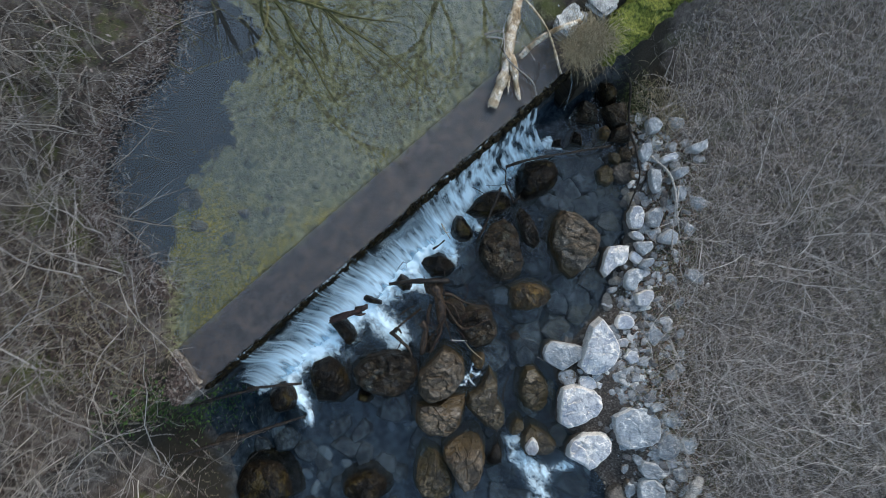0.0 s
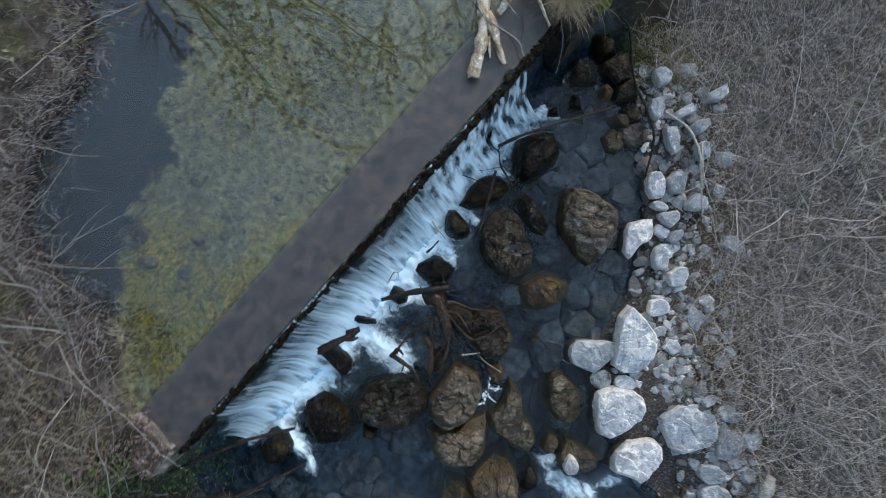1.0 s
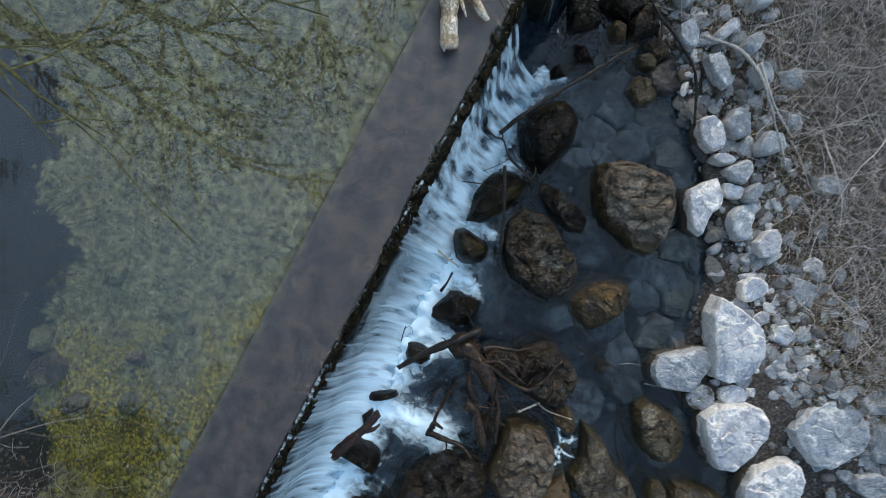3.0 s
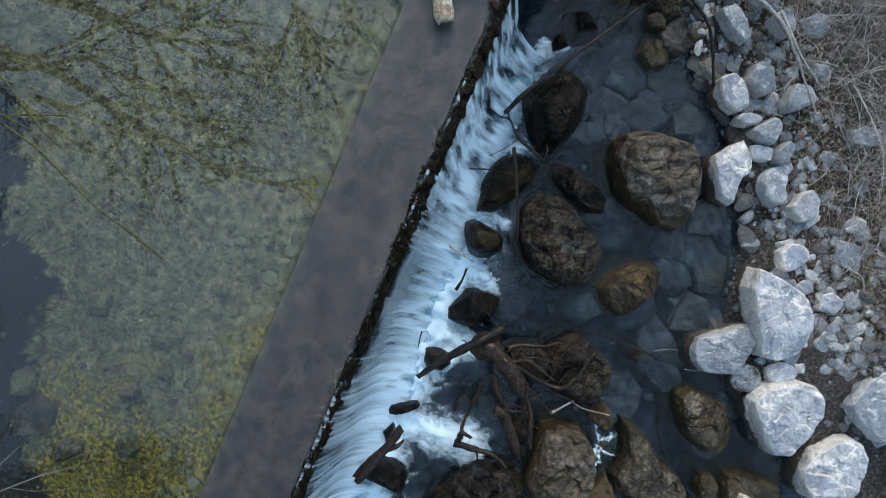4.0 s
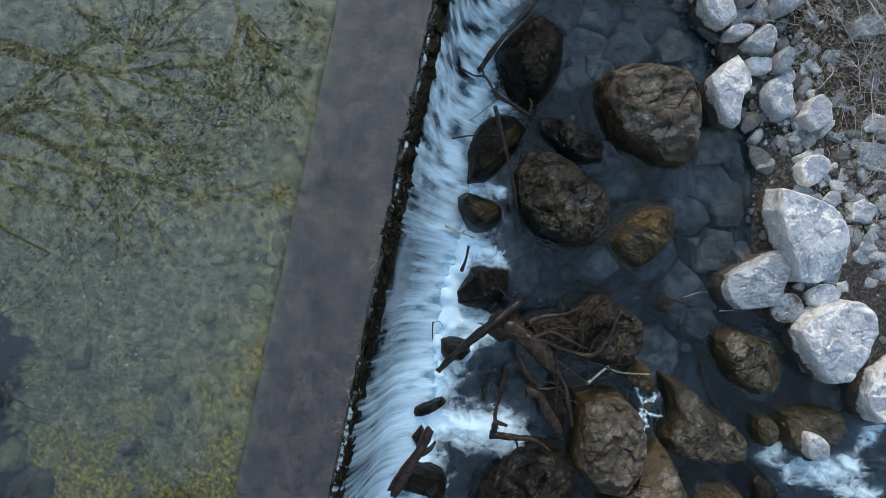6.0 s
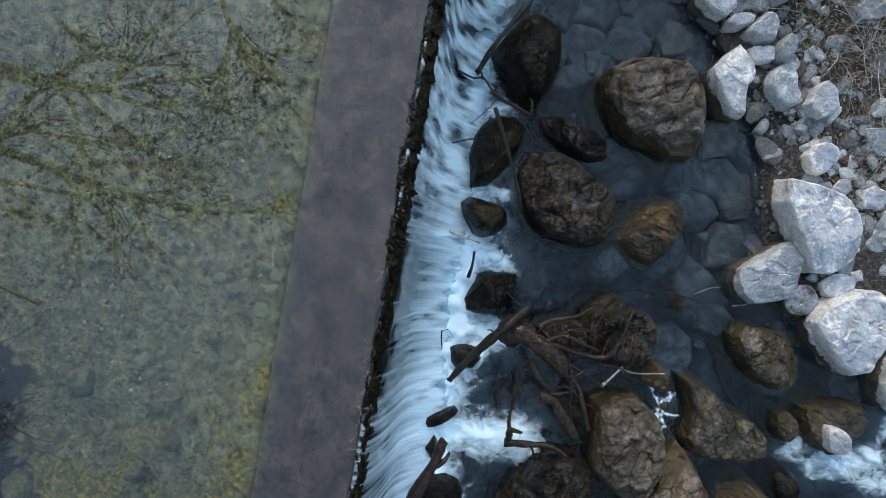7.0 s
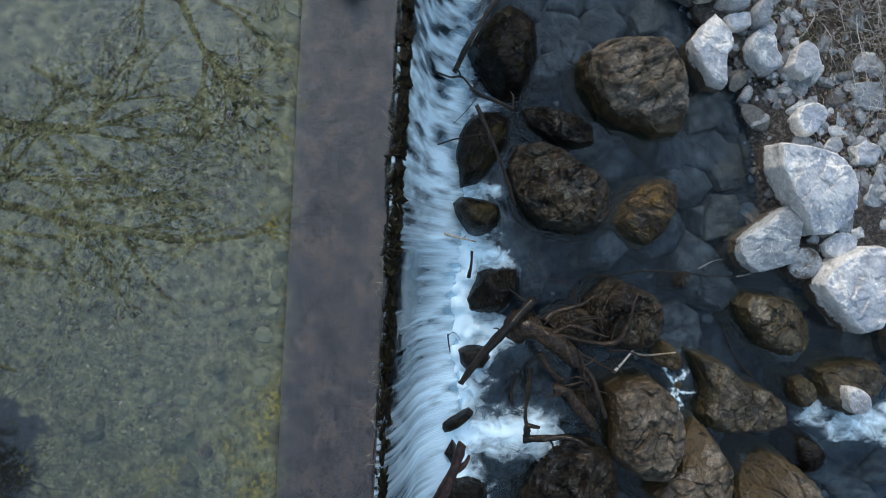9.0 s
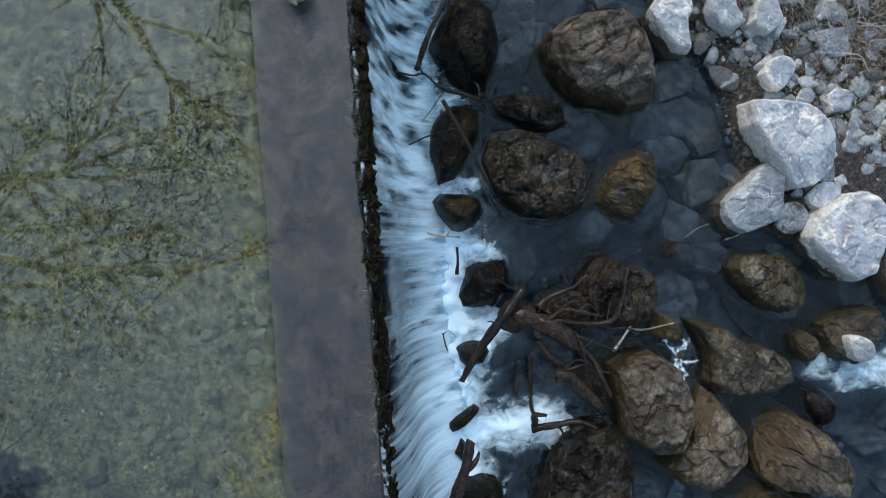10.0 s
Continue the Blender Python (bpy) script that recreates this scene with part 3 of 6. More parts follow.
# ---- weir ----
def box(x0, x1, y0, y1, z0, z1, cell=0.12, rough=0.012, bevel=0.02):
    """A worn block: bevelled, finely cut and uneven."""
    bm = bmesh.new()
    bmesh.ops.create_cube(bm, size=1)
    for v in bm.verts:
        v.co = Vector((x0 + (v.co.x + 0.5) * (x1 - x0), y0 + (v.co.y + 0.5) * (y1 - y0), z0 + (v.co.z + 0.5) * (z1 - z0)))
    bmesh.ops.bevel(bm, geom=bm.edges[:], offset=bevel, segments=2, affect="EDGES")
    for ax, a, b in ((0, x0, x1), (1, y0, y1), (2, z0, z1)):
        for k in range(1, int((b - a) / cell)):
            co, no = [0, 0, 0], [0, 0, 0]
            co[ax], no[ax] = a + (b - a) * k / int((b - a) / cell), 1
            bmesh.ops.bisect_plane(bm, geom=bm.verts[:] + bm.edges[:] + bm.faces[:], plane_co=co, plane_no=no)
    for v in bm.verts:
        v.co += Vector(noise.noise_vector(v.co * 3.1)) * rough + Vector(noise.noise_vector(v.co * 11)) * rough * 0.5
    return bm


def build_weir():
    root = tagged(new("weir"), "low concrete weir with a wet brown crest and dark mossy lip", "weir", kind="structure")
    part("weir_body", box(-0.66, 0.0, LIP_A - 0.25, LIP_B + 0.4, -0.6, 1.48, 0.3), FACE, root, "dark wet mossy face")
    crest = box(-0.71, 0.03, LIP_A - 0.2, LIP_B + 0.3, 1.484, 1.61, 0.14, 0.01)
    part("crest_slab", crest, CREST, root, "flat brown wet concrete crest")
    rng = random.Random(5)
    y = LIP_A
    while y < LIP_B:
        w = rng.uniform(0.03, 0.13)
        bm = bmesh.new()
        bmesh.ops.create_icosphere(bm, subdivisions=2, radius=1)
        dx = rng.uniform(0.025, 0.05) * (1.6 if y > 0.2 else 1)
        x = rng.uniform(0.045, 0.085)
        for v in bm.verts:
            d = 1 + 0.7 * noise.noise(v.co * 2.3 + Vector((y * 9, 0, 0)))
            v.co = Vector((x + v.co.x * dx * d, y + v.co.y * w * d, 1.585 + v.co.z * 0.075 * d))
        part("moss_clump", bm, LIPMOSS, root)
        if rng.random() < 0.6:
            bm = bmesh.new()
            bmesh.ops.create_icosphere(bm, subdivisions=2, radius=1)
            off = Vector((0, rng.uniform(0, 50), 0))
            for v in bm.verts:
                d = 1 + 0.5 * noise.noise(v.co * 2.0 + off)
                v.co = Vector((0.085 + v.co.x * 0.045 * d, y + v.co.y * w * 0.9 * d, 1.5 + v.co.z * 0.12 * d))
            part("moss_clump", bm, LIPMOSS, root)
        y += w * rng.uniform(0.3, 0.8)
    return root


weir = build_weir()


def build_abutments():
    ob = new("abutment")
    tagged(ob, "weathered concrete abutment block with moss and hanging dry grass", "abutment", kind="structure")
    part("block", box(-0.66, -0.32, LIP_B + 0.25, LIP_B + 0.75, 0.9, 1.98, 0.08, 0.07, 0.05), CONCRETE, ob, "chipped pale concrete")
    part("block", box(-0.6, -0.18, LIP_B + 0.8, LIP_B + 1.2, 0.9, 2.05, 0.08, 0.08, 0.05), CONCRETE, ob, "chipped pale concrete")
    part("block", box(-0.85, -0.6, LIP_B + 0.45, LIP_B + 0.85, 0.9, 1.8, 0.08, 0.07, 0.05), CONCRETE, ob, "chipped pale concrete")
    part("wing_wall", box(-0.08, 0.3, LIP_B + 0.1, LIP_B + 2.6, -0.3, 1.72, 0.2, 0.05, 0.05), FACE, ob, "dark wet mossy stone wall")
    bm = box(-0.16, 0.42, LIP_B + 0.5, LIP_B + 2.7, 1.6, 1.84, 0.07, 0.16, 0.05)
    part("moss_cushion", bm, MOSS, ob, "bright green moss")
    ob2 = new("abutment")
    tagged(ob2, "crumbling concrete abutment end under leaf litter", "abutment", kind="structure")
    part("block", box(-0.8, 0.02, LIP_A - 0.55, LIP_A - 0.02, 0.4, 1.76, 0.12, 0.06, 0.06), STAINED, ob2, "stained concrete")


build_abutments()


# ---- water ----
def sheet(name, xs, ys, z, mat, bumpy, label):
    gx, gy = np.meshgrid(xs, ys, indexing="ij")
    gz = z + bumpy * wobble(gx, gy, 1.5) if bumpy else np.full(gx.shape, z)
    ob = mesh_object(name, np.stack([gx, gy, gz], -1).reshape(-1, 3), grid_faces(*gx.shape), mat)
    return tagged(ob, label, "water", kind="structure")


sheet("water_film", np.linspace(-0.712, 0.035, 12), np.linspace(LIP_A - 0.1, LIP_B + 0.1, 80), 1.645, WATER_FILM, 0.0, "thin water running over the weir crest")
sheet("water_upper", np.linspace(-9.5, -0.714, 40), np.linspace(-4.6, 16, 60), UPPER, WATER_UP, 0.0, "still clear pond water above the weir")
sheet("water_lower", np.linspace(0.02, 14, 60), np.linspace(-10, 4.6, 60), LOWER, WATER_LOW, 0.0, "dark clear pool water below the weir")


def build_fall():
    ys = np.arange(LIP_A + 0.05, 2.95, 0.012)
    s = np.linspace(0, 1, 60)
    gs, gy = np.meshgrid(s, ys, indexing="ij")

    def field(fy, fs, z, octaves):
        return rough_noise(np.stack([gy.ravel() * fy, gs.ravel() * fs, np.full(gs.size, z)], -1), 300 + int(z), octaves).reshape(gs.shape)

    broad, strand, thread, torn_bits = field(1.6, 0.0, 7.0, 3), field(9.0, 0.9, 4.0, 3), field(30.0, 1.6, 11.0, 3), field(13.0, 7.0, 9.0, 4)
    reach = 0.44 + 0.09 * broad
    gx = 0.035 + (reach - 0.05) * gs ** 0.85 + 0.26 * smooth(gs, 0.55, 1.0) + 0.02 * strand * smooth(gs, 0.1, 0.5)
    gz = 1.655 - 1.6 * np.sin(gs * np.pi / 2) ** 1.9
    ob = mesh_object("waterfall", np.stack([gx, gy, gz], -1).reshape(-1, 3), grid_faces(*gs.shape), FALL)
    torn = smooth(gy, 0.2, 1.4)  # a smooth veil, breaking up into spatter towards the far end
    veil = 0.02 + 0.20 * smooth(gs, 0.0, 0.35) + 0.80 * smooth(gs, 0.35, 0.9) + (0.32 * strand + 0.5 * thread) * (1 - 0.6 * smooth(gs, 0.5, 0.9)) + 0.45 * broad - 0.12 * smooth(-gy, 1.0, 3.0)
    spatter = 0.02 + 0.60 * smooth(gs, 0.0, 0.3) + 0.2 * smooth(gs, 0.4, 0.9) + 1.15 * torn_bits + 0.5 * strand + 0.2 * thread + 0.2 * broad
    store(ob, "foam", (veil * (1 - torn) + spatter * torn - 0.3 * smooth(gy, 2.2, 2.95) - 1.1 * smooth(gs + 0.2 * strand + 0.25 * torn_bits, 0.78, 1.1)).ravel())
    return tagged(ob, "thin white sheet of water falling over the weir", "waterfall", kind="structure")


build_fall()


def build_trickle():
    s = np.linspace(0, 1, 30)
    gs, gw = np.meshgrid(s, np.linspace(-1, 1, 7), indexing="ij")
    gx = 0.06 + 0.3 * gs ** 0.7
    gy = 3.64 + 0.04 * gs + gw * (0.016 + 0.02 * gs)
    gz = 1.62 - 1.6 * gs ** 1.6
    ob = mesh_object("trickle", np.stack([gx, gy, gz], -1).reshape(-1, 3), grid_faces(*gs.shape), FALL)
    store(ob, "foam", (0.3 - 0.3 * np.abs(gw)).ravel())
    return tagged(ob, "thin trickle of water beside the abutment", "waterfall", kind="structure")


build_trickle()

# jets of foam: from x, y to x, y, half width, density
JETS = [(0.55, -3.75, 0.6, -3.3, 0.108, 1.0), (0.6, -3.3, 0.72, -2.3, 0.18, 1.3), (0.65, -3.32, 1.19, -3.38, 0.12, 1.2), (1.19, -3.38, 1.55, -3.5, 0.084, 1.0),
        (0.68, -2.3, 0.66, -1.2, 0.204, 1.25), (0.7, -1.35, 1.5, -1.36, 0.18, 1.15), (0.64, -1.0, 0.64, -0.5, 0.204, 1.4), (0.64, -0.5, 0.62, 0.6, 0.228, 1.5),
        (0.7, -0.32, 1.1, -0.35, 0.12, 1.15), (1.05, -0.3, 0.9, -0.62, 0.084, 0.95), (0.65, 0.42, 0.98, 0.42, 0.132, 1.15), (0.6, 0.6, 0.55, 1.6, 0.18, 1.25),
        (0.54, 1.6, 0.52, 2.6, 0.156, 0.95), (0.52, 2.6, 0.62, 3.1, 0.12, 0.62), (0.8, 1.12, 0.95, 1.08, 0.084, 0.9), (0.6, 1.75, 0.75, 1.95, 0.096, 0.8),
        (1.5, -1.35, 1.66, -1.45, 0.096, 0.9), (0.9, -2.4, 1.25, -3.0, 0.144, 0.5), (0.62, 3.0, 1.0, 3.35, 0.096, 0.5)]
OUTLET = [(4.2, -0.95, 4.5, -1.15, 0.09, 0.58), (4.5, -1.12, 5.15, -0.98, 0.13, 0.70), (4.6, -1.1, 5.4, -1.25, 0.12, 0.62),
          (5.3, -0.5, 5.0, -0.95, 0.09, 0.51), (5.2, -1.2, 5.9, -1.5, 0.13, 0.58)]
STAR = [(2.9, -0.8, 2.76, -0.66, 0.03, 0.6), (2.9, -0.8, 2.98, -0.7, 0.04, 0.62), (2.92, -0.82, 3.03, -0.87, 0.03, 0.6), (2.9, -0.84, 2.91, -1.02, 0.035, 0.6),
        (2.88, -0.82, 2.82, -0.88, 0.04, 0.6)]


def build_foam(name, x0, x1, y0, y1, jets, step, label, z=0.012, puff=0.05, warp=0.07, mat=FOAM):
    gx, gy = np.meshgrid(np.arange(x0, x1, step), np.arange(y0, y1, step), indexing="ij")
    den = np.zeros(gx.shape)
    wx, wy = gx + warp * wobble(gx, gy + 50, 4.0), gy + warp * wobble(gx + 50, gy, 4.0)
    for ax, ay, bx, by, w, k in jets:
        ex, ey = bx - ax, by - ay
        t = np.clip(((wx - ax) * ex + (wy - ay) * ey) / (ex * ex + ey * ey), 0, 1)
        d = np.hypot(wx - ax - t * ex, wy - ay - t * ey)
        den = np.maximum(den, k * np.exp(-(d / w) ** 1.6 * 0.8))
    gz = z + den ** 1.5 * puff * (0.6 + 0.8 * wobble(gx, gy, 5.0))
    keep = den > 0.06
    f = grid_faces(*gx.shape)
    f = f[keep.ravel()[f].any(1)]
    used = np.unique(f)
    back = np.full(gx.size, -1)
    back[used] = np.arange(len(used))
    ob = mesh_object(name, np.stack([gx, gy, gz], -1).reshape(-1, 3)[used], back[f], mat)
    store(ob, "foam", den.ravel()[used])
    return tagged(ob, label, "foam", kind="structure")


build_foam("foam", 0.2, 2.0, -4.2, 3.2, JETS, 0.03, "churning white foam at the foot of the weir", puff=0.08)
build_foam("foam", 3.9, 6.4, -2.1, -0.2, OUTLET, 0.03, "white riffle where the pool spills out", puff=0.06)
build_foam("foam", 2.5, 3.2, -1.3, -0.3, STAR, 0.006, "star-shaped scum of foam between boulders", puff=0.004, warp=0.06, mat=SCUM)


# ---- stones ----
def plates(p, seed):
    """Broken plates: the distance to the joint between the two nearest cells, a random height and a random tilt for each cell."""
    base = np.floor(p).astype(np.int64)
    d1, d2 = np.full(len(p), 9.0), np.full(len(p), 9.0)
    level, tilt = np.zeros(len(p)), np.zeros(len(p))
    for dx in (-1, 0, 1):
        for dy in (-1, 0, 1):
            for dz in (-1, 0, 1):
                c = base + [dx, dy, dz]
                o = np.stack([lattice(c[:, 0], c[:, 1], c[:, 2], seed + k) for k in range(3)], -1)
                away = p - (c + o)
                d = np.linalg.norm(away, axis=1)
                near = d < d1
                d2 = np.where(near, d1, np.minimum(d2, d))
                lean = np.stack([lattice(c[:, 0], c[:, 1], c[:, 2], seed + 5 + k) - 0.5 for k in range(3)], -1)
                level = np.where(near, lattice(c[:, 0], c[:, 1], c[:, 2], seed + 9), level)
                tilt = np.where(near, (away * lean).sum(1), tilt)
                d1 = np.minimum(d1, d)
    return d2 - d1, level - 0.5, tilt


def stone_mesh(radii, low, top, seed, detail=64, bold=1.0, round_off=0.42, slab=False):
    """A split block: an angular plan, steep flanks, a top of a few tilted faces, broken plates and cracks."""
    rng = random.Random(seed)
    k, size = len(radii), float(np.mean(radii))
    th = np.arange(detail) / detail * k
    i = np.floor(th).astype(int)
    w, r = th - i, np.array(radii)
    r0, r1, arc = r[i % k], r[(i + 1) % k], 2 * np.pi / k
    plan = r0 * r1 * math.sin(arc) / (r0 * np.sin(w * arc) + r1 * np.sin((1 - w) * arc))
    # the profile from the middle of the top, over the shoulder, to the foot, in even steps
    fi = np.linspace(0, np.pi / 2, 400)
    out, up = np.sin(fi) ** round_off, np.cos(fi) ** round_off
    run = np.concatenate([[0], np.cumsum(np.hypot(np.diff(out) * size, np.diff(up) * (top - low)))])
    rings = max(10, int(run[-1] / (2 * np.pi * size / detail) * 0.9))
    at = np.linspace(0, run[-1], rings + 1)[1:]
    out, up = np.interp(at, run, out), np.interp(at, run, up)
    ang = np.arange(detail) * 2 * np.pi / detail
    foot = np.clip((-low - (top - low) * up) / 0.5, 0, 1) if low < -0.3 else 0 * up  # boulders widen under the water
    flare = (0.985 + 0.03 * (1 - up) + 0.22 * foot)[:, None]
    x = (out[:, None] * flare * plan * np.cos(ang)).ravel()
    y = (out[:, None] * flare * plan * np.sin(ang)).ravel()
    x, y = np.append(x, 0.0), np.append(y, 0.0)
    cap = np.full(len(x), top)
    a = rng.uniform(0, 6.28)
    slope = rng.uniform(0.04, 0.16)
    cap = cap - slope * (x * math.cos(a) + y * math.sin(a))
    for c in range(rng.choice((3, 4, 5))):
        a = rng.uniform(0, 6.28)
        at_rim = float(np.interp(a % 6.2832, ang, plan))
        steep, begin = (rng.uniform(0.12, 0.6), rng.uniform(0.35, 0.85)) if slab else (rng.uniform(0.25, 1.1) * min(1.0, (top - low) / size), rng.uniform(0.1, 0.72))
        cap = np.minimum(cap, top - steep * (x * math.cos(a) + y * math.sin(a) - begin * at_rim))
    h = np.append(np.repeat(up, detail), 1.0)
    z = low + (top - low) * h
    z = np.minimum(z, np.maximum(cap, low + 0.3 * (top - low)))
    z = np.where(z > low + 0.3 * (top - low), z + (top - z.max()), z)
    p = np.stack([x, y, z], -1)
    bed = Vector((rng.uniform(-0.5, 0.5), rng.uniform(-0.5, 0.5), 1)).normalized()
    turn = np.array(bed.to_track_quat("Z", "Y").to_matrix())
    q = p @ turn * np.array([1, rng.uniform(1.2, 1.9), rng.uniform(1.2, 2.2)])
    q = q + 0.10 * size * np.stack([rough_noise(q / size * 1.5, seed + c, 3) for c in (31, 32, 33)], -1)
    gap1, level1, tilt1 = plates(q * (1.9 / size) + 50, seed + 40)
    gap2, level2, tilt2 = plates(q * (4.6 / size) + 50, seed + 60)
    d = level1 * 0.15 + tilt1 * 0.2 - 0.07 * np.clip(1 - gap1 / 0.10, 0, 1)
    d = d + level2 * 0.035 + tilt2 * 0.06 - 0.025 * np.clip(1 - gap2 / 0.16, 0, 1)
    d = d + 0.02 * rough_noise(q / size * 7, seed + 80, 4)
    d = d * size * bold
    rim = np.append(np.repeat(out, detail), 0.0)
    away = np.stack([x, y], -1) / (np.hypot(x, y)[:, None] + 1e-6)
    side = smooth(rim, 0.8, 1.0)
    p[:, :2] += away * (d * side * 0.45)[:, None]
    p[:, 2] += d * (1 - side)
    idx = np.arange(rings * detail).reshape(rings, detail)
    nxt = np.roll(idx, -1, axis=1)
    faces = [tuple(f) for f in np.stack([idx[:-1], idx[1:], nxt[1:], nxt[:-1]], -1).reshape(-1, 4)]
    faces += [(rings * detail, int(b), int(c)) for b, c in zip(idx[0], nxt[0])]
    faces.append(tuple(int(b) for b in idx[-1][::-1]))
    return p, faces


LOOKS = {
    "wet": ("black wet boulder glistening with spray", "boulder"),
    "wetb": ("dark brown wet boulder standing in the pool", "boulder"),
    "brown": ("brown flat-topped boulder standing in the pool", "boulder"),
    "ochre": ("orange-brown algae-covered rounded boulder in the pool", "boulder"),
    "olive": ("olive-brown mossy boulder standing in the pool", "boulder"),
    "sunk": ("flat grey-brown slab lying under the pool water", "boulder"),
    "pale": ("white-grey limestone block on the gravel shore", "stone"),
    "gray": ("blue-grey angular limestone on the gravel shore", "stone"),
}
stones = []


def boulder(kind, x, y, top, radii, low=-0.5):
    seed = len(stones) + 11
    size = sum(radii) / len(radii)
    bold, soft_edge = {"wet": (0.4, 0.6), "ochre": (0.8, 0.6), "sunk": (0.3, 0.3), "shoal": (0.35, 0.22), "pale": (0.5, 0.16), "gray": (0.5, 0.16)}.get(kind, (0.95, 0.34))
    v, f = stone_mesh(radii, low, top, seed, 176 if size > 0.3 else 128 if size > 0.18 else 72, bold, soft_edge, kind in ("pale", "gray", "sunk", "shoal"))
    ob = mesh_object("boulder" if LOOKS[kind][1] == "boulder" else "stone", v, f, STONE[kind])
    ob.location = (x, y, 0)
    stones.append((x, y, size))
    return tagged(ob, *LOOKS[kind], group="boulders of the pool" if LOOKS[kind][1] == "boulder" else "limestone blocks of the shore")


boulder("wet", 0.97, 2.44, 0.55, (0.32, 0.35, 0.41, 0.44, 0.47, 0.41, 0.36, 0.35, 0.39, 0.37, 0.34, 0.39, 0.48, 0.47, 0.37, 0.32))
boulder("wetb", 1.55, 1.74, 0.28, (0.34, 0.22, 0.16, 0.14, 0.15, 0.18, 0.26, 0.42, 0.33, 0.2, 0.16, 0.15, 0.16, 0.19, 0.28, 0.39))
boulder("brown", 2.28, 2.18, 0.50, (0.47, 0.45, 0.47, 0.49, 0.45, 0.47, 0.54, 0.63, 0.53, 0.45, 0.43, 0.41, 0.4, 0.55, 0.65, 0.53))
boulder("wetb", 1.55, 1.10, 0.50, (0.52, 0.43, 0.34, 0.34, 0.4, 0.5, 0.6, 0.54, 0.45, 0.41, 0.4, 0.41, 0.4, 0.48, 0.55, 0.55))
boulder("ochre", 2.49, 0.94, 0.30, (0.3, 0.36, 0.43, 0.4, 0.34, 0.3, 0.27, 0.27, 0.31, 0.39, 0.39, 0.38, 0.38, 0.31, 0.28, 0.27))
boulder("wet", 0.77, 0.81, 0.50, (0.26, 0.25, 0.21, 0.18, 0.17, 0.2, 0.26, 0.29, 0.24, 0.2, 0.19, 0.22, 0.22, 0.22, 0.23, 0.25))
boulder("wet", 0.77, 1.50, 0.40, (0.25, 0.31, 0.42, 0.41, 0.37, 0.32, 0.28, 0.26, 0.25, 0.28, 0.34, 0.51, 0.39, 0.28, 0.23, 0.23))
boulder("wet", 0.97, 0.07, 0.30, (0.27, 0.3, 0.34, 0.27, 0.23, 0.24, 0.26, 0.22, 0.24, 0.31, 0.35, 0.28, 0.25, 0.25, 0.23, 0.23))
boulder("wetb", 2.27, -0.11, 0.42, (0.38, 0.38, 0.34, 0.29, 0.33, 0.41, 0.37, 0.41, 0.4, 0.34, 0.32, 0.32, 0.34, 0.37, 0.4, 0.39))
boulder("wetb", 1.79, -0.24, 0.30, (0.22, 0.21, 0.23, 0.19, 0.19, 0.2, 0.2, 0.24, 0.24, 0.21, 0.19, 0.17, 0.19, 0.2, 0.26, 0.23))
boulder("brown", 2.76, -0.51, 0.15, (0.15, 0.12, 0.12, 0.13, 0.15, 0.18, 0.16, 0.17, 0.16, 0.15, 0.13, 0.12, 0.12, 0.16, 0.18, 0.18))
boulder("brown", 2.52, -1.19, 0.50, (0.37, 0.37, 0.4, 0.44, 0.5, 0.51, 0.52, 0.38, 0.32, 0.34, 0.42, 0.45, 0.51, 0.54, 0.45, 0.4))
boulder("brown", 3.05, -1.67, 0.38, (0.38, 0.39, 0.39, 0.44, 0.58, 0.38, 0.25, 0.22, 0.33, 0.5, 0.47, 0.45, 0.44, 0.4, 0.37, 0.38))
boulder("olive", 3.44, -0.90, 0.35, (0.47, 0.34, 0.24, 0.2, 0.23, 0.42, 0.66, 0.36, 0.33, 0.38, 0.38, 0.35, 0.31, 0.32, 0.41, 0.54))
boulder("olive", 3.80, -0.11, 0.30, (0.37, 0.29, 0.26, 0.27, 0.28, 0.31, 0.43, 0.43, 0.34, 0.27, 0.27, 0.27, 0.3, 0.35, 0.38, 0.43))
boulder("olive", 4.54, -0.68, 0.32, (0.29, 0.34, 0.35, 0.27, 0.24, 0.24, 0.26, 0.32, 0.29, 0.28, 0.3, 0.29, 0.3, 0.27, 0.22, 0.24))
boulder("pale", 4.49, -0.79, 0.38, (0.13, 0.13, 0.12, 0.12, 0.13, 0.15, 0.17, 0.14, 0.12, 0.11, 0.12, 0.13, 0.14, 0.15, 0.14, 0.15))
boulder("olive", 4.11, -0.78, 0.18, (0.12, 0.13, 0.14, 0.14, 0.16, 0.16, 0.18, 0.13, 0.12, 0.11, 0.12, 0.15, 0.17, 0.18, 0.14, 0.13))
boulder("brown", 3.94, -1.85, 0.42, (0.41, 0.34, 0.34, 0.34, 0.41, 0.51, 0.51, 0.44, 0.43, 0.45, 0.4, 0.33, 0.32, 0.4, 0.57, 0.52))
boulder("wetb", 1.83, -1.91, 0.45, (0.46, 0.52, 0.56, 0.58, 0.53, 0.45, 0.41, 0.39, 0.44, 0.51, 0.6, 0.56, 0.48, 0.43, 0.41, 0.45))
boulder("olive", 3.76, -2.48, 0.25, (0.48, 0.41, 0.33, 0.3, 0.33, 0.37, 0.46, 0.56, 0.42, 0.32, 0.3, 0.33, 0.38, 0.45, 0.42, 0.45))
boulder("wet", 3.12, -3.54, 0.30, (0.35, 0.4, 0.43, 0.42, 0.35, 0.35, 0.29, 0.28, 0.32, 0.38, 0.43, 0.44, 0.37, 0.29, 0.26, 0.28))
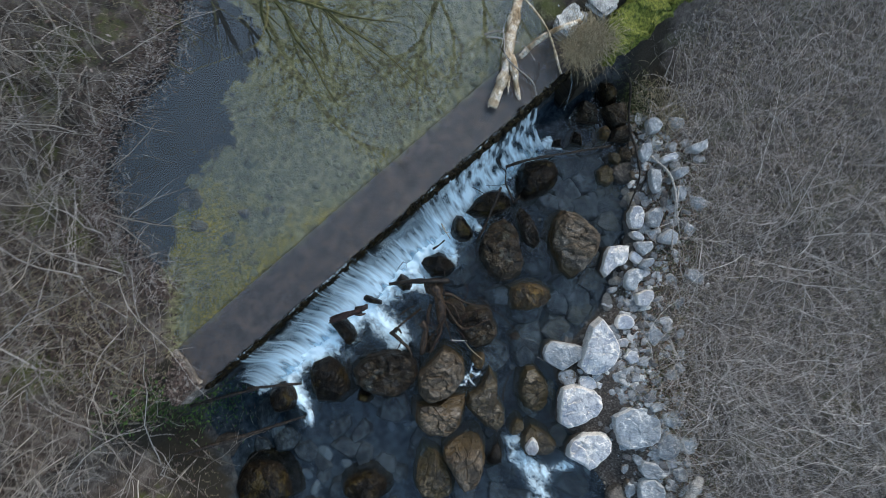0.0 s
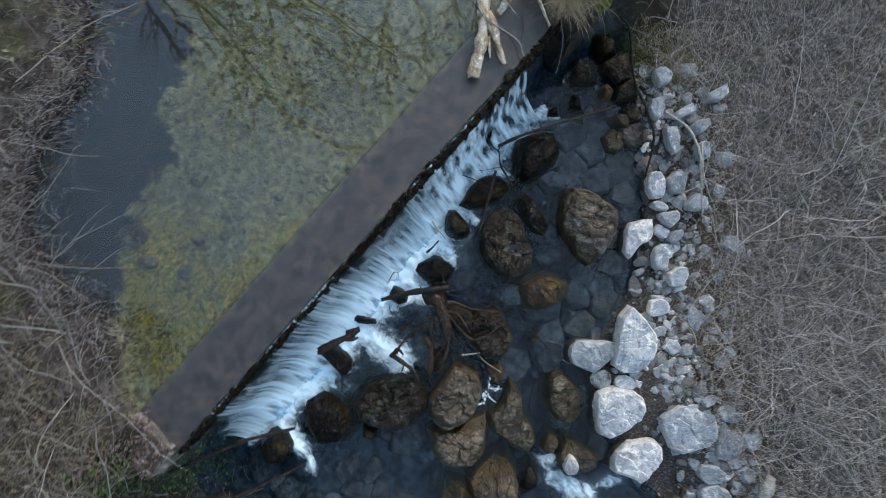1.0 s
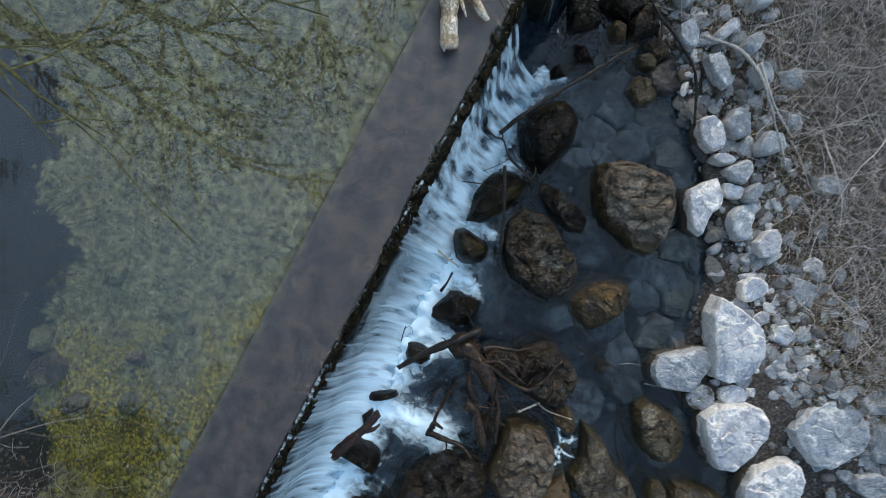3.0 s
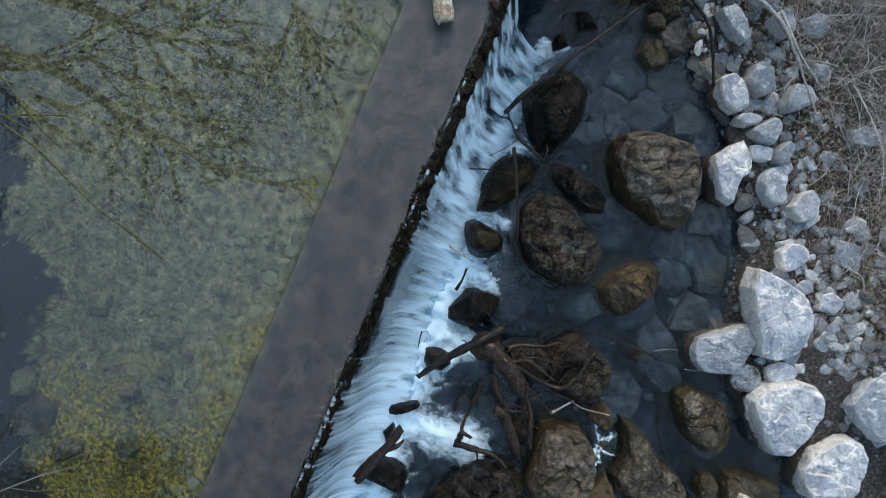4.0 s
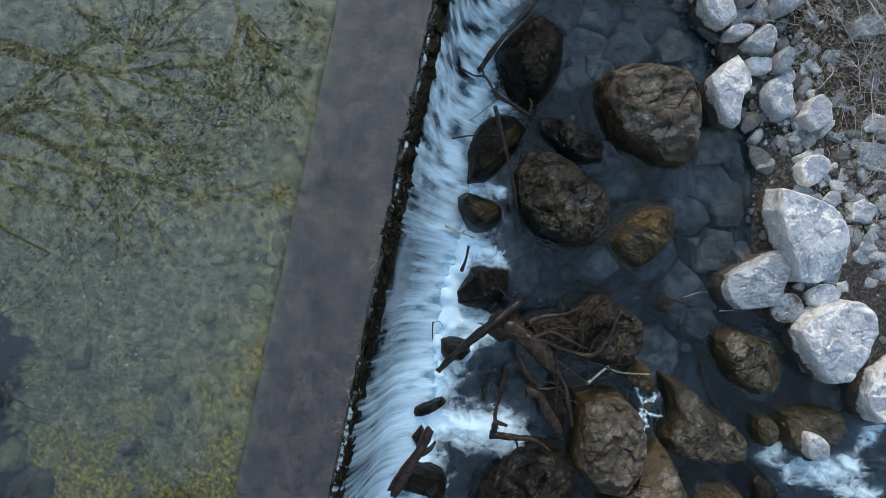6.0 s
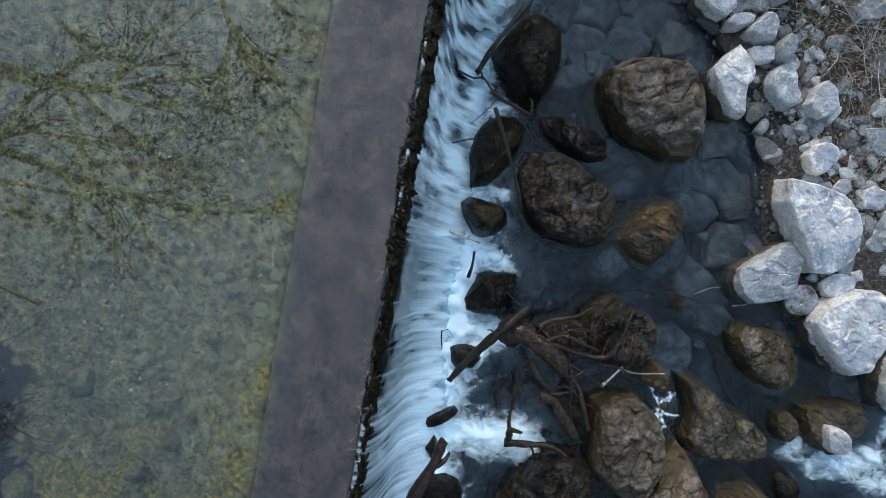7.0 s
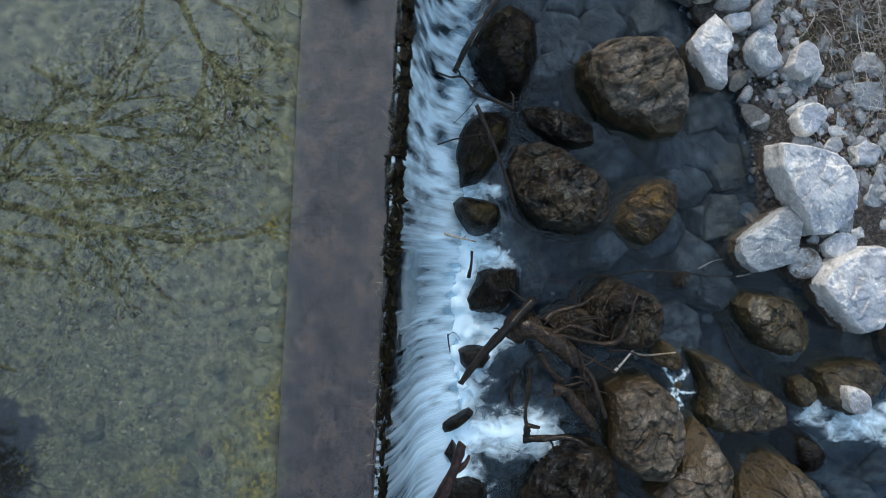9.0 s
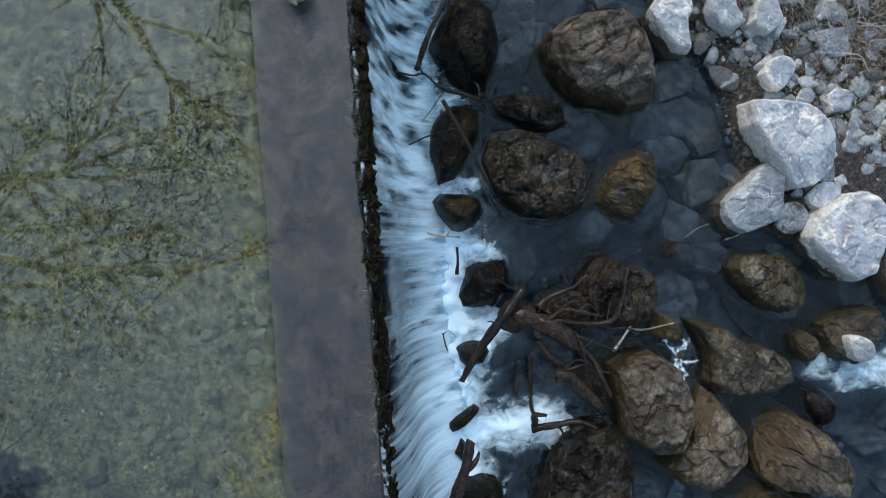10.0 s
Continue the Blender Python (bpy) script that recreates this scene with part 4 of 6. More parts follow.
boulder("wet", 0.95, -3.58, 0.50, (0.26, 0.26, 0.27, 0.25, 0.26, 0.27, 0.3, 0.28, 0.26, 0.27, 0.24, 0.25, 0.26, 0.3, 0.28, 0.27))
boulder("wet", 1.24, -2.78, 0.30, (0.43, 0.46, 0.39, 0.35, 0.37, 0.41, 0.47, 0.44, 0.47, 0.41, 0.36, 0.36, 0.39, 0.47, 0.42, 0.45))
boulder("wet", 1.90, -2.51, 0.20, (0.15, 0.14, 0.14, 0.15, 0.11, 0.1, 0.1, 0.13, 0.15, 0.13, 0.13, 0.15, 0.13, 0.1, 0.1, 0.11))
boulder("wet", 0.66, -1.25, 0.25, (0.13, 0.24, 0.2, 0.1, 0.07, 0.07, 0.08, 0.1, 0.19, 0.21, 0.2, 0.13, 0.09, 0.08, 0.08, 0.09))
boulder("wet", 0.81, -0.61, 0.20, (0.21, 0.19, 0.19, 0.15, 0.14, 0.15, 0.17, 0.22, 0.18, 0.18, 0.17, 0.18, 0.15, 0.15, 0.18, 0.18))
boulder("pale", 2.97, 2.52, 0.35, (0.17, 0.2, 0.24, 0.27, 0.36, 0.27, 0.23, 0.24, 0.21, 0.19, 0.19, 0.23, 0.33, 0.38, 0.18, 0.14))
boulder("gray", 3.46, 2.53, 0.35, (0.12, 0.12, 0.15, 0.19, 0.24, 0.22, 0.19, 0.17, 0.16, 0.15, 0.15, 0.17, 0.21, 0.23, 0.21, 0.18))
boulder("pale", 3.84, 2.45, 0.38, (0.14, 0.13, 0.15, 0.18, 0.2, 0.17, 0.15, 0.13, 0.13, 0.17, 0.17, 0.17, 0.19, 0.17, 0.16, 0.16))
boulder("gray", 3.15, 3.04, 0.40, (0.13, 0.14, 0.16, 0.17, 0.16, 0.11, 0.1, 0.1, 0.14, 0.18, 0.15, 0.13, 0.13, 0.13, 0.16, 0.13))
boulder("pale", 3.21, 2.82, 0.30, (0.12, 0.12, 0.13, 0.1, 0.08, 0.08, 0.1, 0.14, 0.13, 0.12, 0.11, 0.11, 0.09, 0.09, 0.1, 0.13))
boulder("gray", 3.40, 2.89, 0.40, (0.08, 0.08, 0.11, 0.13, 0.14, 0.1, 0.08, 0.08, 0.08, 0.09, 0.1, 0.14, 0.12, 0.11, 0.09, 0.08))
boulder("pale", 2.93, 3.09, 0.36, (0.12, 0.14, 0.11, 0.08, 0.07, 0.07, 0.07, 0.1, 0.12, 0.14, 0.11, 0.08, 0.07, 0.07, 0.07, 0.09))
boulder("pale", 2.67, 3.30, 0.35, (0.18, 0.15, 0.14, 0.16, 0.18, 0.22, 0.22, 0.22, 0.17, 0.16, 0.15, 0.16, 0.18, 0.22, 0.22, 0.22))
boulder("pale", 3.93, 1.90, 0.35, (0.15, 0.17, 0.18, 0.17, 0.16, 0.15, 0.15, 0.14, 0.16, 0.16, 0.16, 0.18, 0.18, 0.15, 0.13, 0.13))
boulder("pale", 3.98, 1.24, 0.50, (0.37, 0.35, 0.35, 0.36, 0.36, 0.42, 0.57, 0.44, 0.31, 0.28, 0.27, 0.33, 0.47, 0.49, 0.46, 0.4))
boulder("gray", 3.65, 0.70, 0.35, (0.24, 0.28, 0.4, 0.4, 0.28, 0.22, 0.21, 0.24, 0.32, 0.35, 0.37, 0.35, 0.29, 0.27, 0.29, 0.25))
boulder("gray", 4.02, 0.49, 0.22, (0.18, 0.17, 0.17, 0.18, 0.18, 0.18, 0.14, 0.14, 0.17, 0.19, 0.18, 0.17, 0.16, 0.15, 0.16, 0.17))
boulder("pale", 4.32, 0.69, 0.28, (0.15, 0.18, 0.16, 0.15, 0.14, 0.13, 0.13, 0.14, 0.17, 0.17, 0.16, 0.15, 0.13, 0.14, 0.14, 0.15))
boulder("pale", 4.48, 0.30, 0.45, (0.32, 0.38, 0.43, 0.44, 0.4, 0.35, 0.36, 0.38, 0.41, 0.37, 0.34, 0.37, 0.46, 0.44, 0.35, 0.32))
boulder("pale", 5.20, -0.05, 0.40, (0.28, 0.32, 0.38, 0.41, 0.4, 0.33, 0.29, 0.3, 0.31, 0.35, 0.39, 0.43, 0.33, 0.31, 0.36, 0.32))
boulder("gray", 5.43, 0.82, 0.50, (0.41, 0.44, 0.42, 0.42, 0.41, 0.41, 0.37, 0.38, 0.4, 0.46, 0.42, 0.39, 0.43, 0.41, 0.36, 0.35))
boulder("gray", 6.01, 1.03, 0.50, (0.22, 0.2, 0.21, 0.23, 0.26, 0.25, 0.24, 0.27, 0.21, 0.19, 0.19, 0.22, 0.28, 0.26, 0.26, 0.23))
boulder("gray", 5.70, 1.40, 0.50, (0.2, 0.21, 0.19, 0.21, 0.18, 0.18, 0.2, 0.18, 0.18, 0.22, 0.21, 0.18, 0.19, 0.17, 0.18, 0.19))
boulder("gray", 5.51, 1.70, 0.50, (0.15, 0.16, 0.17, 0.15, 0.15, 0.16, 0.15, 0.15, 0.19, 0.15, 0.14, 0.15, 0.17, 0.15, 0.15, 0.18))
boulder("gray", 2.39, 3.99, 0.40, (0.14, 0.11, 0.1, 0.11, 0.13, 0.21, 0.2, 0.22, 0.16, 0.11, 0.1, 0.1, 0.11, 0.16, 0.24, 0.23))
boulder("gray", 2.88, 3.54, 0.40, (0.14, 0.13, 0.13, 0.16, 0.17, 0.19, 0.18, 0.15, 0.14, 0.16, 0.15, 0.15, 0.17, 0.19, 0.18, 0.2))
boulder("gray", 2.57, 4.38, 0.50, (0.09, 0.1, 0.14, 0.16, 0.17, 0.12, 0.1, 0.1, 0.1, 0.11, 0.15, 0.15, 0.15, 0.13, 0.11, 0.1))
boulder("pale", 2.25, 4.42, 0.45, (0.07, 0.1, 0.16, 0.16, 0.15, 0.09, 0.08, 0.07, 0.07, 0.09, 0.14, 0.18, 0.15, 0.09, 0.07, 0.06))
boulder("gray", 1.64, 4.63, 0.40, (0.15, 0.14, 0.15, 0.14, 0.13, 0.15, 0.14, 0.14, 0.16, 0.15, 0.14, 0.13, 0.14, 0.16, 0.14, 0.14))
boulder("gray", 2.43, 4.89, 0.55, (0.11, 0.12, 0.17, 0.18, 0.22, 0.11, 0.08, 0.08, 0.08, 0.1, 0.17, 0.2, 0.13, 0.11, 0.1, 0.11))
boulder("gray", 2.84, 4.13, 0.50, (0.11, 0.11, 0.1, 0.1, 0.11, 0.14, 0.14, 0.13, 0.15, 0.11, 0.09, 0.1, 0.11, 0.12, 0.15, 0.14))
boulder("gray", 1.90, 4.21, 0.35, (0.12, 0.11, 0.12, 0.12, 0.15, 0.19, 0.16, 0.16, 0.13, 0.12, 0.13, 0.13, 0.15, 0.17, 0.19, 0.15))
boulder("olive", 1.77, 3.47, 0.12, (0.19, 0.2, 0.18, 0.19, 0.18, 0.18, 0.21, 0.19, 0.18, 0.21, 0.18, 0.18, 0.2, 0.18, 0.2, 0.19))
boulder("olive", 1.64, 3.79, 0.15, (0.13, 0.13, 0.11, 0.1, 0.1, 0.12, 0.11, 0.12, 0.16, 0.13, 0.11, 0.11, 0.09, 0.09, 0.11, 0.16))
boulder("gray", 6.52, 0.86, 0.45, (0.17, 0.14, 0.14, 0.14, 0.12, 0.13, 0.15, 0.14, 0.14, 0.17, 0.14, 0.12, 0.12, 0.14, 0.14, 0.14))
boulder("gray", 6.16, 0.52, 0.40, (0.21, 0.21, 0.23, 0.18, 0.16, 0.16, 0.15, 0.16, 0.22, 0.21, 0.21, 0.18, 0.17, 0.17, 0.15, 0.16))
boulder("wet", 1.88, -4.87, 0.35, (0.48, 0.59, 0.52, 0.47, 0.48, 0.44, 0.45, 0.48, 0.5, 0.54, 0.57, 0.45, 0.37, 0.37))
boulder("wet", 0.64, -1.55, 0.22, (0.14, 0.09, 0.16, 0.1, 0.13, 0.09, 0.15, 0.12))
boulder("wet", 0.73, -1.96, 0.4, (0.31, 0.26, 0.2, 0.18, 0.18, 0.22, 0.26, 0.35, 0.29, 0.17, 0.14, 0.15, 0.19, 0.35))
boulder("wetb", 1.95, -1.02, 0.2, (0.15, 0.13, 0.14, 0.15, 0.15, 0.18, 0.16, 0.12, 0.12, 0.15, 0.15, 0.16, 0.16, 0.15))
boulder("wet", 4.25, -1.42, 0.1, (0.21, 0.19, 0.17, 0.19, 0.23, 0.32, 0.2, 0.16, 0.16, 0.18, 0.23, 0.24, 0.24, 0.21))
boulder("wetb", 3.48, 2.17, 0.06, (0.15, 0.15, 0.18, 0.18, 0.19, 0.26, 0.17, 0.14, 0.14, 0.18, 0.18, 0.2, 0.22, 0.19))
boulder("gray", 6.46, 0.27, 0.4, (0.3, 0.25, 0.25, 0.24, 0.22, 0.26, 0.26, 0.27, 0.25, 0.22, 0.24, 0.28, 0.23, 0.24))
boulder("gray", 3.31, 3.48, 0.45, (0.17, 0.15, 0.15, 0.16, 0.14, 0.16, 0.13, 0.12, 0.14, 0.18, 0.17, 0.13, 0.12, 0.13))
boulder("gray", 4.83, 1.01, 0.35, (0.1, 0.1, 0.08, 0.08, 0.09, 0.15, 0.12, 0.11, 0.11, 0.08, 0.07, 0.09, 0.13, 0.12))
boulder("gray", 4.59, 1.19, 0.35, (0.14, 0.12, 0.14, 0.14, 0.13, 0.15, 0.13, 0.12, 0.15, 0.14, 0.14, 0.13, 0.12, 0.14))
boulder("ochre", 1.16, 3.96, 0.2, (0.13, 0.12, 0.14, 0.12, 0.13, 0.17, 0.14, 0.14, 0.12, 0.11, 0.13, 0.15, 0.14, 0.16))
boulder("wet", 0.74, 3.18, 0.12, (0.14, 0.1, 0.16, 0.11, 0.13, 0.16, 0.1))
boulder("wet", 0.92, 3.50, 0.12, (0.2, 0.13, 0.18, 0.22, 0.14, 0.18, 0.12))
boulder("wetb", 0.70, 3.95, 0.25, (0.24, 0.18, 0.22, 0.28, 0.2, 0.26, 0.18))
boulder("wetb", 1.05, 4.32, 0.30, (0.26, 0.2, 0.28, 0.22, 0.3, 0.2, 0.24))
boulder("wetb", 1.40, 4.18, 0.26, (0.2, 0.15, 0.22, 0.16, 0.2, 0.24, 0.15))
boulder("wet", 0.66, 4.45, 0.35, (0.26, 0.2, 0.24, 0.3, 0.2, 0.22))
boulder("wetb", 1.70, 3.97, 0.16, (0.17, 0.12, 0.16, 0.2, 0.13, 0.15))
boulder("olive", 2.89, -0.80, 0.03, (0.06, 0.05, 0.06, 0.07, 0.05, 0.06, 0.05, 0.06), -0.45)
boulder("sunk", 3.12, 0.36, -0.10, (0.36, 0.28, 0.30, 0.42, 0.34, 0.26, 0.30, 0.24, 0.36, 0.30), -0.55)
boulder("sunk", 2.95, -0.30, -0.14, (0.24, 0.28, 0.32, 0.30, 0.26, 0.28, 0.30, 0.26), -0.55)
boulder("sunk", 2.60, 0.82, -0.06, (0.34, 0.30, 0.28, 0.26, 0.30, 0.34, 0.36, 0.36), -0.55)
boulder("sunk", 2.05, 1.52, -0.16, (0.36, 0.28, 0.24, 0.30, 0.34, 0.28, 0.26, 0.30), -0.55)
boulder("sunk", 3.02, 1.66, -0.12, (0.30, 0.36, 0.30, 0.26, 0.30, 0.26, 0.30, 0.28), -0.55)
boulder("sunk", 1.35, 0.22, -0.12, (0.22, 0.30, 0.26, 0.20, 0.24, 0.30, 0.26, 0.22), -0.55)
boulder("sunk", 1.55, 2.75, -0.12, (0.30, 0.26, 0.28, 0.34, 0.28, 0.24, 0.30, 0.28), -0.55)
boulder("sunk", 2.10, 3.10, -0.10, (0.28, 0.24, 0.30, 0.26, 0.30, 0.26, 0.24, 0.28), -0.55)
boulder("sunk", 1.40, 3.45, -0.10, (0.24, 0.28, 0.22, 0.26, 0.28, 0.22, 0.24, 0.26), -0.55)
boulder("sunk", 2.62, 2.95, -0.06, (0.22, 0.20, 0.24, 0.22, 0.20, 0.24, 0.22, 0.20), -0.5)
boulder("sunk", 3.30, 2.05, -0.06, (0.24, 0.22, 0.26, 0.24, 0.22, 0.26, 0.24, 0.22), -0.5)
boulder("wetb", 2.87, 0.27, 0.09, (0.09, 0.12, 0.10, 0.08, 0.09, 0.12, 0.10, 0.08), -0.45)
STONE["shoal"] = stone_material("brown shoal stone", (0.045, 0.032, 0.02), (0.115, 0.085, 0.055), (0.17, 0.13, 0.09), (0.13, 0.095, 0.05), 0.57, 0.8, relief=0.014, fold_shade=0.7, groove_shade=0.4)
LOOKS["shoal"] = ("brown slab lying under the pool's shallow edge", "boulder")
for k, (x, y, r) in enumerate([(3.42, 1.42, 0.26), (3.62, 1.75, 0.24), (3.28, 2.35, 0.22), (2.75, 2.28, 0.2), (3.05, 2.02, 0.22), (3.72, 2.08, 0.2), (2.45, 2.95, 0.2), (2.2, 3.45, 0.2), (1.95, 3.3, 0.18),
                               (2.62, 3.6, 0.2), (4.1, 0.2, 0.2), (4.0, -0.35, 0.22), (4.75, -0.3, 0.24), (3.3, 0.95, 0.24)]):
    turn = random.Random(k + 700)
    boulder("shoal", x, y, turn.uniform(-0.09, 0.0), [r * turn.uniform(0.75, 1.4) for _ in range(6)], -0.28)
for k, (x, y, r) in enumerate([(1.22, 3.12, 0.24), (1.62, 3.18, 0.26), (1.95, 2.86, 0.24), (1.25, 2.72, 0.2), (2.28, 3.22, 0.25), (1.72, 2.55, 0.2), (2.45, 2.88, 0.2),
                               (1.02, 3.02, 0.16), (1.45, 2.42, 0.18), (2.62, 3.12, 0.17), (2.72, 2.72, 0.16), (2.95, 2.02, 0.2), (3.12, 1.62, 0.24), (2.98, 1.25, 0.22),
                               (3.25, 0.85, 0.2), (2.78, 1.55, 0.18), (1.92, 1.62, 0.18), (3.35, 1.95, 0.17), (2.12, 0.55, 0.2), (3.3, 0.15, 0.22)]):
    turn = random.Random(k + 900)
    boulder("sunk", x, y, turn.uniform(-0.12, -0.04), [r * turn.uniform(0.75, 1.45) for _ in range(5)], -0.5)


STONE["silt"] = stone_material("silted pond stone", (0.06, 0.057, 0.03), (0.12, 0.113, 0.06), (0.18, 0.17, 0.095), (0.14, 0.135, 0.05), 0.55, 0.9, relief=0.014, fold_shade=0.6, groove_shade=0.3)
LOOKS["silt"] = LOOKS["sunk_pond"] = ("flat silt-covered stone on the pond bed", "stone")
LOOKS["olive_pond"] = ("mossy green-brown stone on the pond bed", "stone")
for k, (x, y, r, top, kind) in enumerate([(-2.40, -2.29, 0.190, 1.50, "olive"), (-1.69, -1.75, 0.090, 1.45, "olive"), (-1.08, -2.03, 0.100, 1.44, "silt"), (-2.27, -1.10, 0.130, 1.42, "silt"),
                                             (-1.46, -1.45, 0.090, 1.43, "silt"), (-1.03, -1.69, 0.055, 1.46, "olive"), (-1.54, -2.17, 0.110, 1.44, "silt"), (-2.01, -2.42, 0.120, 1.45, "olive"),
                                             (-1.25, -0.57, 0.070, 1.50, "silt"), (-1.33, -1.23, 0.060, 1.46, "olive"), (-1.52, -1.09, 0.090, 1.44, "silt"), (-1.15, -0.17, 0.070, 1.52, "silt"),
                                             (-2.64, -2.01, 0.140, 1.42, "silt"), (-0.80, -1.24, 0.060, 1.50, "silt")]):
    turn = random.Random(k + 950)
    tagged(boulder(kind, x, y, top, [r * turn.uniform(0.75, 1.3) for _ in range(7)], 1.05), *LOOKS["sunk_pond" if kind == "silt" else "olive_pond"], group="stones of the pond bed")


# ---- scattered stones that share a few shapes ----
def shapes(kind, count, seed, flat):
    made = []
    rng = random.Random(seed)
    for k in range(count):
        radii = [rng.uniform(0.6, 1.2) for _ in range(rng.choice((5, 6, 7)))]
        v, f = stone_mesh(radii, -flat, flat, seed + k, 44, 0.4 if kind == "sunk" else 0.6, 0.16, True)
        me = bpy.data.meshes.new("stone")
        me.from_pydata([tuple(q) for q in v], [], f)
        me.polygons.foreach_set("use_smooth", [True] * len(me.polygons))
        me.materials.append(STONE[kind])
        made.append(me)
    return made


def scatter(meshes, count, seed, place, size, label, category, group, sink=0.35, gap=0.85, name="stone"):
    rng = random.Random(seed)
    mine, tries = [], 0
    while len(mine) < count and tries < count * 60:
        tries += 1
        x, y = place(rng)
        r = size(rng)
        if any((x - a) ** 2 + (y - b) ** 2 < (gap * (r + c)) ** 2 for a, b, c in mine):
            continue
        if any((x - a) ** 2 + (y - b) ** 2 < (0.8 * c + 0.5 * r) ** 2 for a, b, c in stones):
            continue
        mine.append((x, y, r))
        z = ground_z(x, y)
        ob = new(name, rng.choice(meshes))
        ob.matrix_world = pose(x, y, z + r * (0.5 - sink) * 0.6, rng.uniform(-18, 18), rng.uniform(-18, 18), rng.uniform(0, 360)) @ Matrix.Diagonal(
            (r, r * rng.uniform(0.65, 1.0), r * rng.uniform(0.7, 1.1), 1))
        tagged(ob, label, category, group)
    return mine


def along_shore(rng):
    """Along the gravel shore, between the pool and the brush."""
    t = rng.random()
    line = [(0.9, 4.3), (2.0, 4.2), (2.9, 3.5), (3.6, 2.5), (4.2, 1.9), (4.6, 1.3), (5.2, 0.95), (6.2, 0.7), (7.2, 0.0)]
    k = t * (len(line) - 1)
    i = min(int(k), len(line) - 2)
    w = k - i
    x = line[i][0] * (1 - w) + line[i + 1][0] * w
    y = line[i][1] * (1 - w) + line[i + 1][1] * w
    o = rng.gauss(0.05, 0.32)
    return x + o * 0.7, y + o * 0.7


def in_pool(rng):
    while True:
        x, y = rng.uniform(0.7, 7), rng.uniform(-5, 4)
        if lookup(TAB_L, x, y) > 0.0:
            return x, y


def shallows(rng):
    """The shallow head of the pool and its stony edge; few stones lie in the deep part."""
    while True:
        x, y = in_pool(rng)
        if y > 2.3 or lookup(TAB_L, x, y) < 0.5 and y > 0.5 or rng.random() < 0.12:
            return x, y


def in_upper(rng):
    while True:
        x, y = rng.uniform(-4.6, -0.9), rng.uniform(-3.3, 4.6)
        if lookup(TAB_U, x, y) > 0.15 and lookup(TAB_M, x, y) < rng.gauss(-0.05, 0.12):
            return x, y


GREY_SHAPES, PALE_SHAPES = shapes("gray", 10, 300, 0.42), shapes("pale", 5, 340, 0.42)
SUNK_SHAPES = shapes("sunk", 7, 380, 0.35)
scatter(GREY_SHAPES + PALE_SHAPES[:3], 150, 1, along_shore, lambda r: 0.06 + 0.17 * r.random() ** 1.6, "small grey broken stone on the gravel shore", "stone", "shore stones")
scatter(SUNK_SHAPES, 84, 3, shallows, lambda r: r.uniform(0.14, 0.36), "dark cobble lying under the pool water", "stone", "sunken cobbles", sink=0.1, gap=0.6)


def gravel(name, count, seed, place, low, high, mat, label, level=1, flat=0.55, sink=0.2):
    """Countless small chips, one object."""
    rng = random.Random(seed)
    bm = bmesh.new()
    bmesh.ops.create_icosphere(bm, subdivisions=level, radius=1)
    d = np.array([q.co[:] for q in bm.verts])
    f = np.array([tuple(q.index for q in p.verts) for p in bm.faces])
    bm.free()
    gen = np.random.default_rng(seed)
    verts, faces = [], []
    for k in range(count):
        x, y = place(rng)
        r = low + (high - low) * gen.random() ** 2
        q = d.copy()
        for _ in range(6):
            nrm = gen.normal(size=3)
            nrm /= np.linalg.norm(nrm)
            over = q @ nrm - gen.uniform(0.45, 0.8)
            q = q - np.where(over > 0, over, 0)[:, None] * nrm
        q = q * r * np.array([1.15, gen.uniform(0.65, 1.1), flat * gen.uniform(0.8, 1.3)])
        a = gen.uniform(0, 6.28)
        q = q @ np.array([[math.cos(a), -math.sin(a), 0], [math.sin(a), math.cos(a), 0], [0, 0, 1]])
        verts.append(q + np.array([x, y, ground_z(x, y) + r * sink]))
        faces.append(f + k * len(d))
    ob = mesh_object(name, np.concatenate(verts), np.concatenate(faces), mat, smooth=False)
    return tagged(ob, label, "gravel", kind="stuff")


def island_stone(name, rough, *stops, algae=False):
    """Loose stones: a shade for each, with grain."""
    m, n, l, p = material(name)
    g = n.new("ShaderNodeNewGeometry")
    v = where(n, l)
    col = ramp(n, l, g.outputs["Random Per Island"], *stops)
    if algae:  # the golden film that grows in the quiet corner by the bank
        far = n.new("ShaderNodeVectorMath")
        far.operation = "DISTANCE"
        l.new(v, far.inputs[0])
        far.inputs[1].default_value = (-1.6, -2.7, 1.3)
        near = calc(n, l, "ADD", calc(n, l, "MULTIPLY", far.outputs["Value"], -0.55), calc(n, l, "MULTIPLY", grain(n, l, v, 2.4, 8, 0.7), 2.4))
        col = mix(n, l, ramp(n, l, calc(n, l, "ADD", near, 0.0), (0.5, 0.0), (1.0, 0.8)), col, mix(n, l, ramp(n, l, grain(n, l, v, 7.0, 8, 0.75), (0.45, 0.0), (0.55, 1.0)), (0.06, 0.055, 0.014), (0.27, 0.215, 0.03)))
    col = mix(n, l, 0.7, col, ramp(n, l, grain(n, l, v, 40.0, 7, 0.75), (0.38, 0.3), (0.62, 1.3)), "MULTIPLY")
    l.new(col, p.inputs["Base Color"])
    p.inputs["Roughness"].default_value = rough
    bump(n, l, p, grain(n, l, v, 60.0, 6, 0.7), 0.6, 0.01)
    return m


CHIPS = island_stone("gravel chips", 0.9, (0.0, (0.10, 0.085, 0.075)), (0.4, (0.2, 0.205, 0.21)), (0.85, (0.34, 0.345, 0.345)), (1.0, (0.6, 0.59, 0.56)))
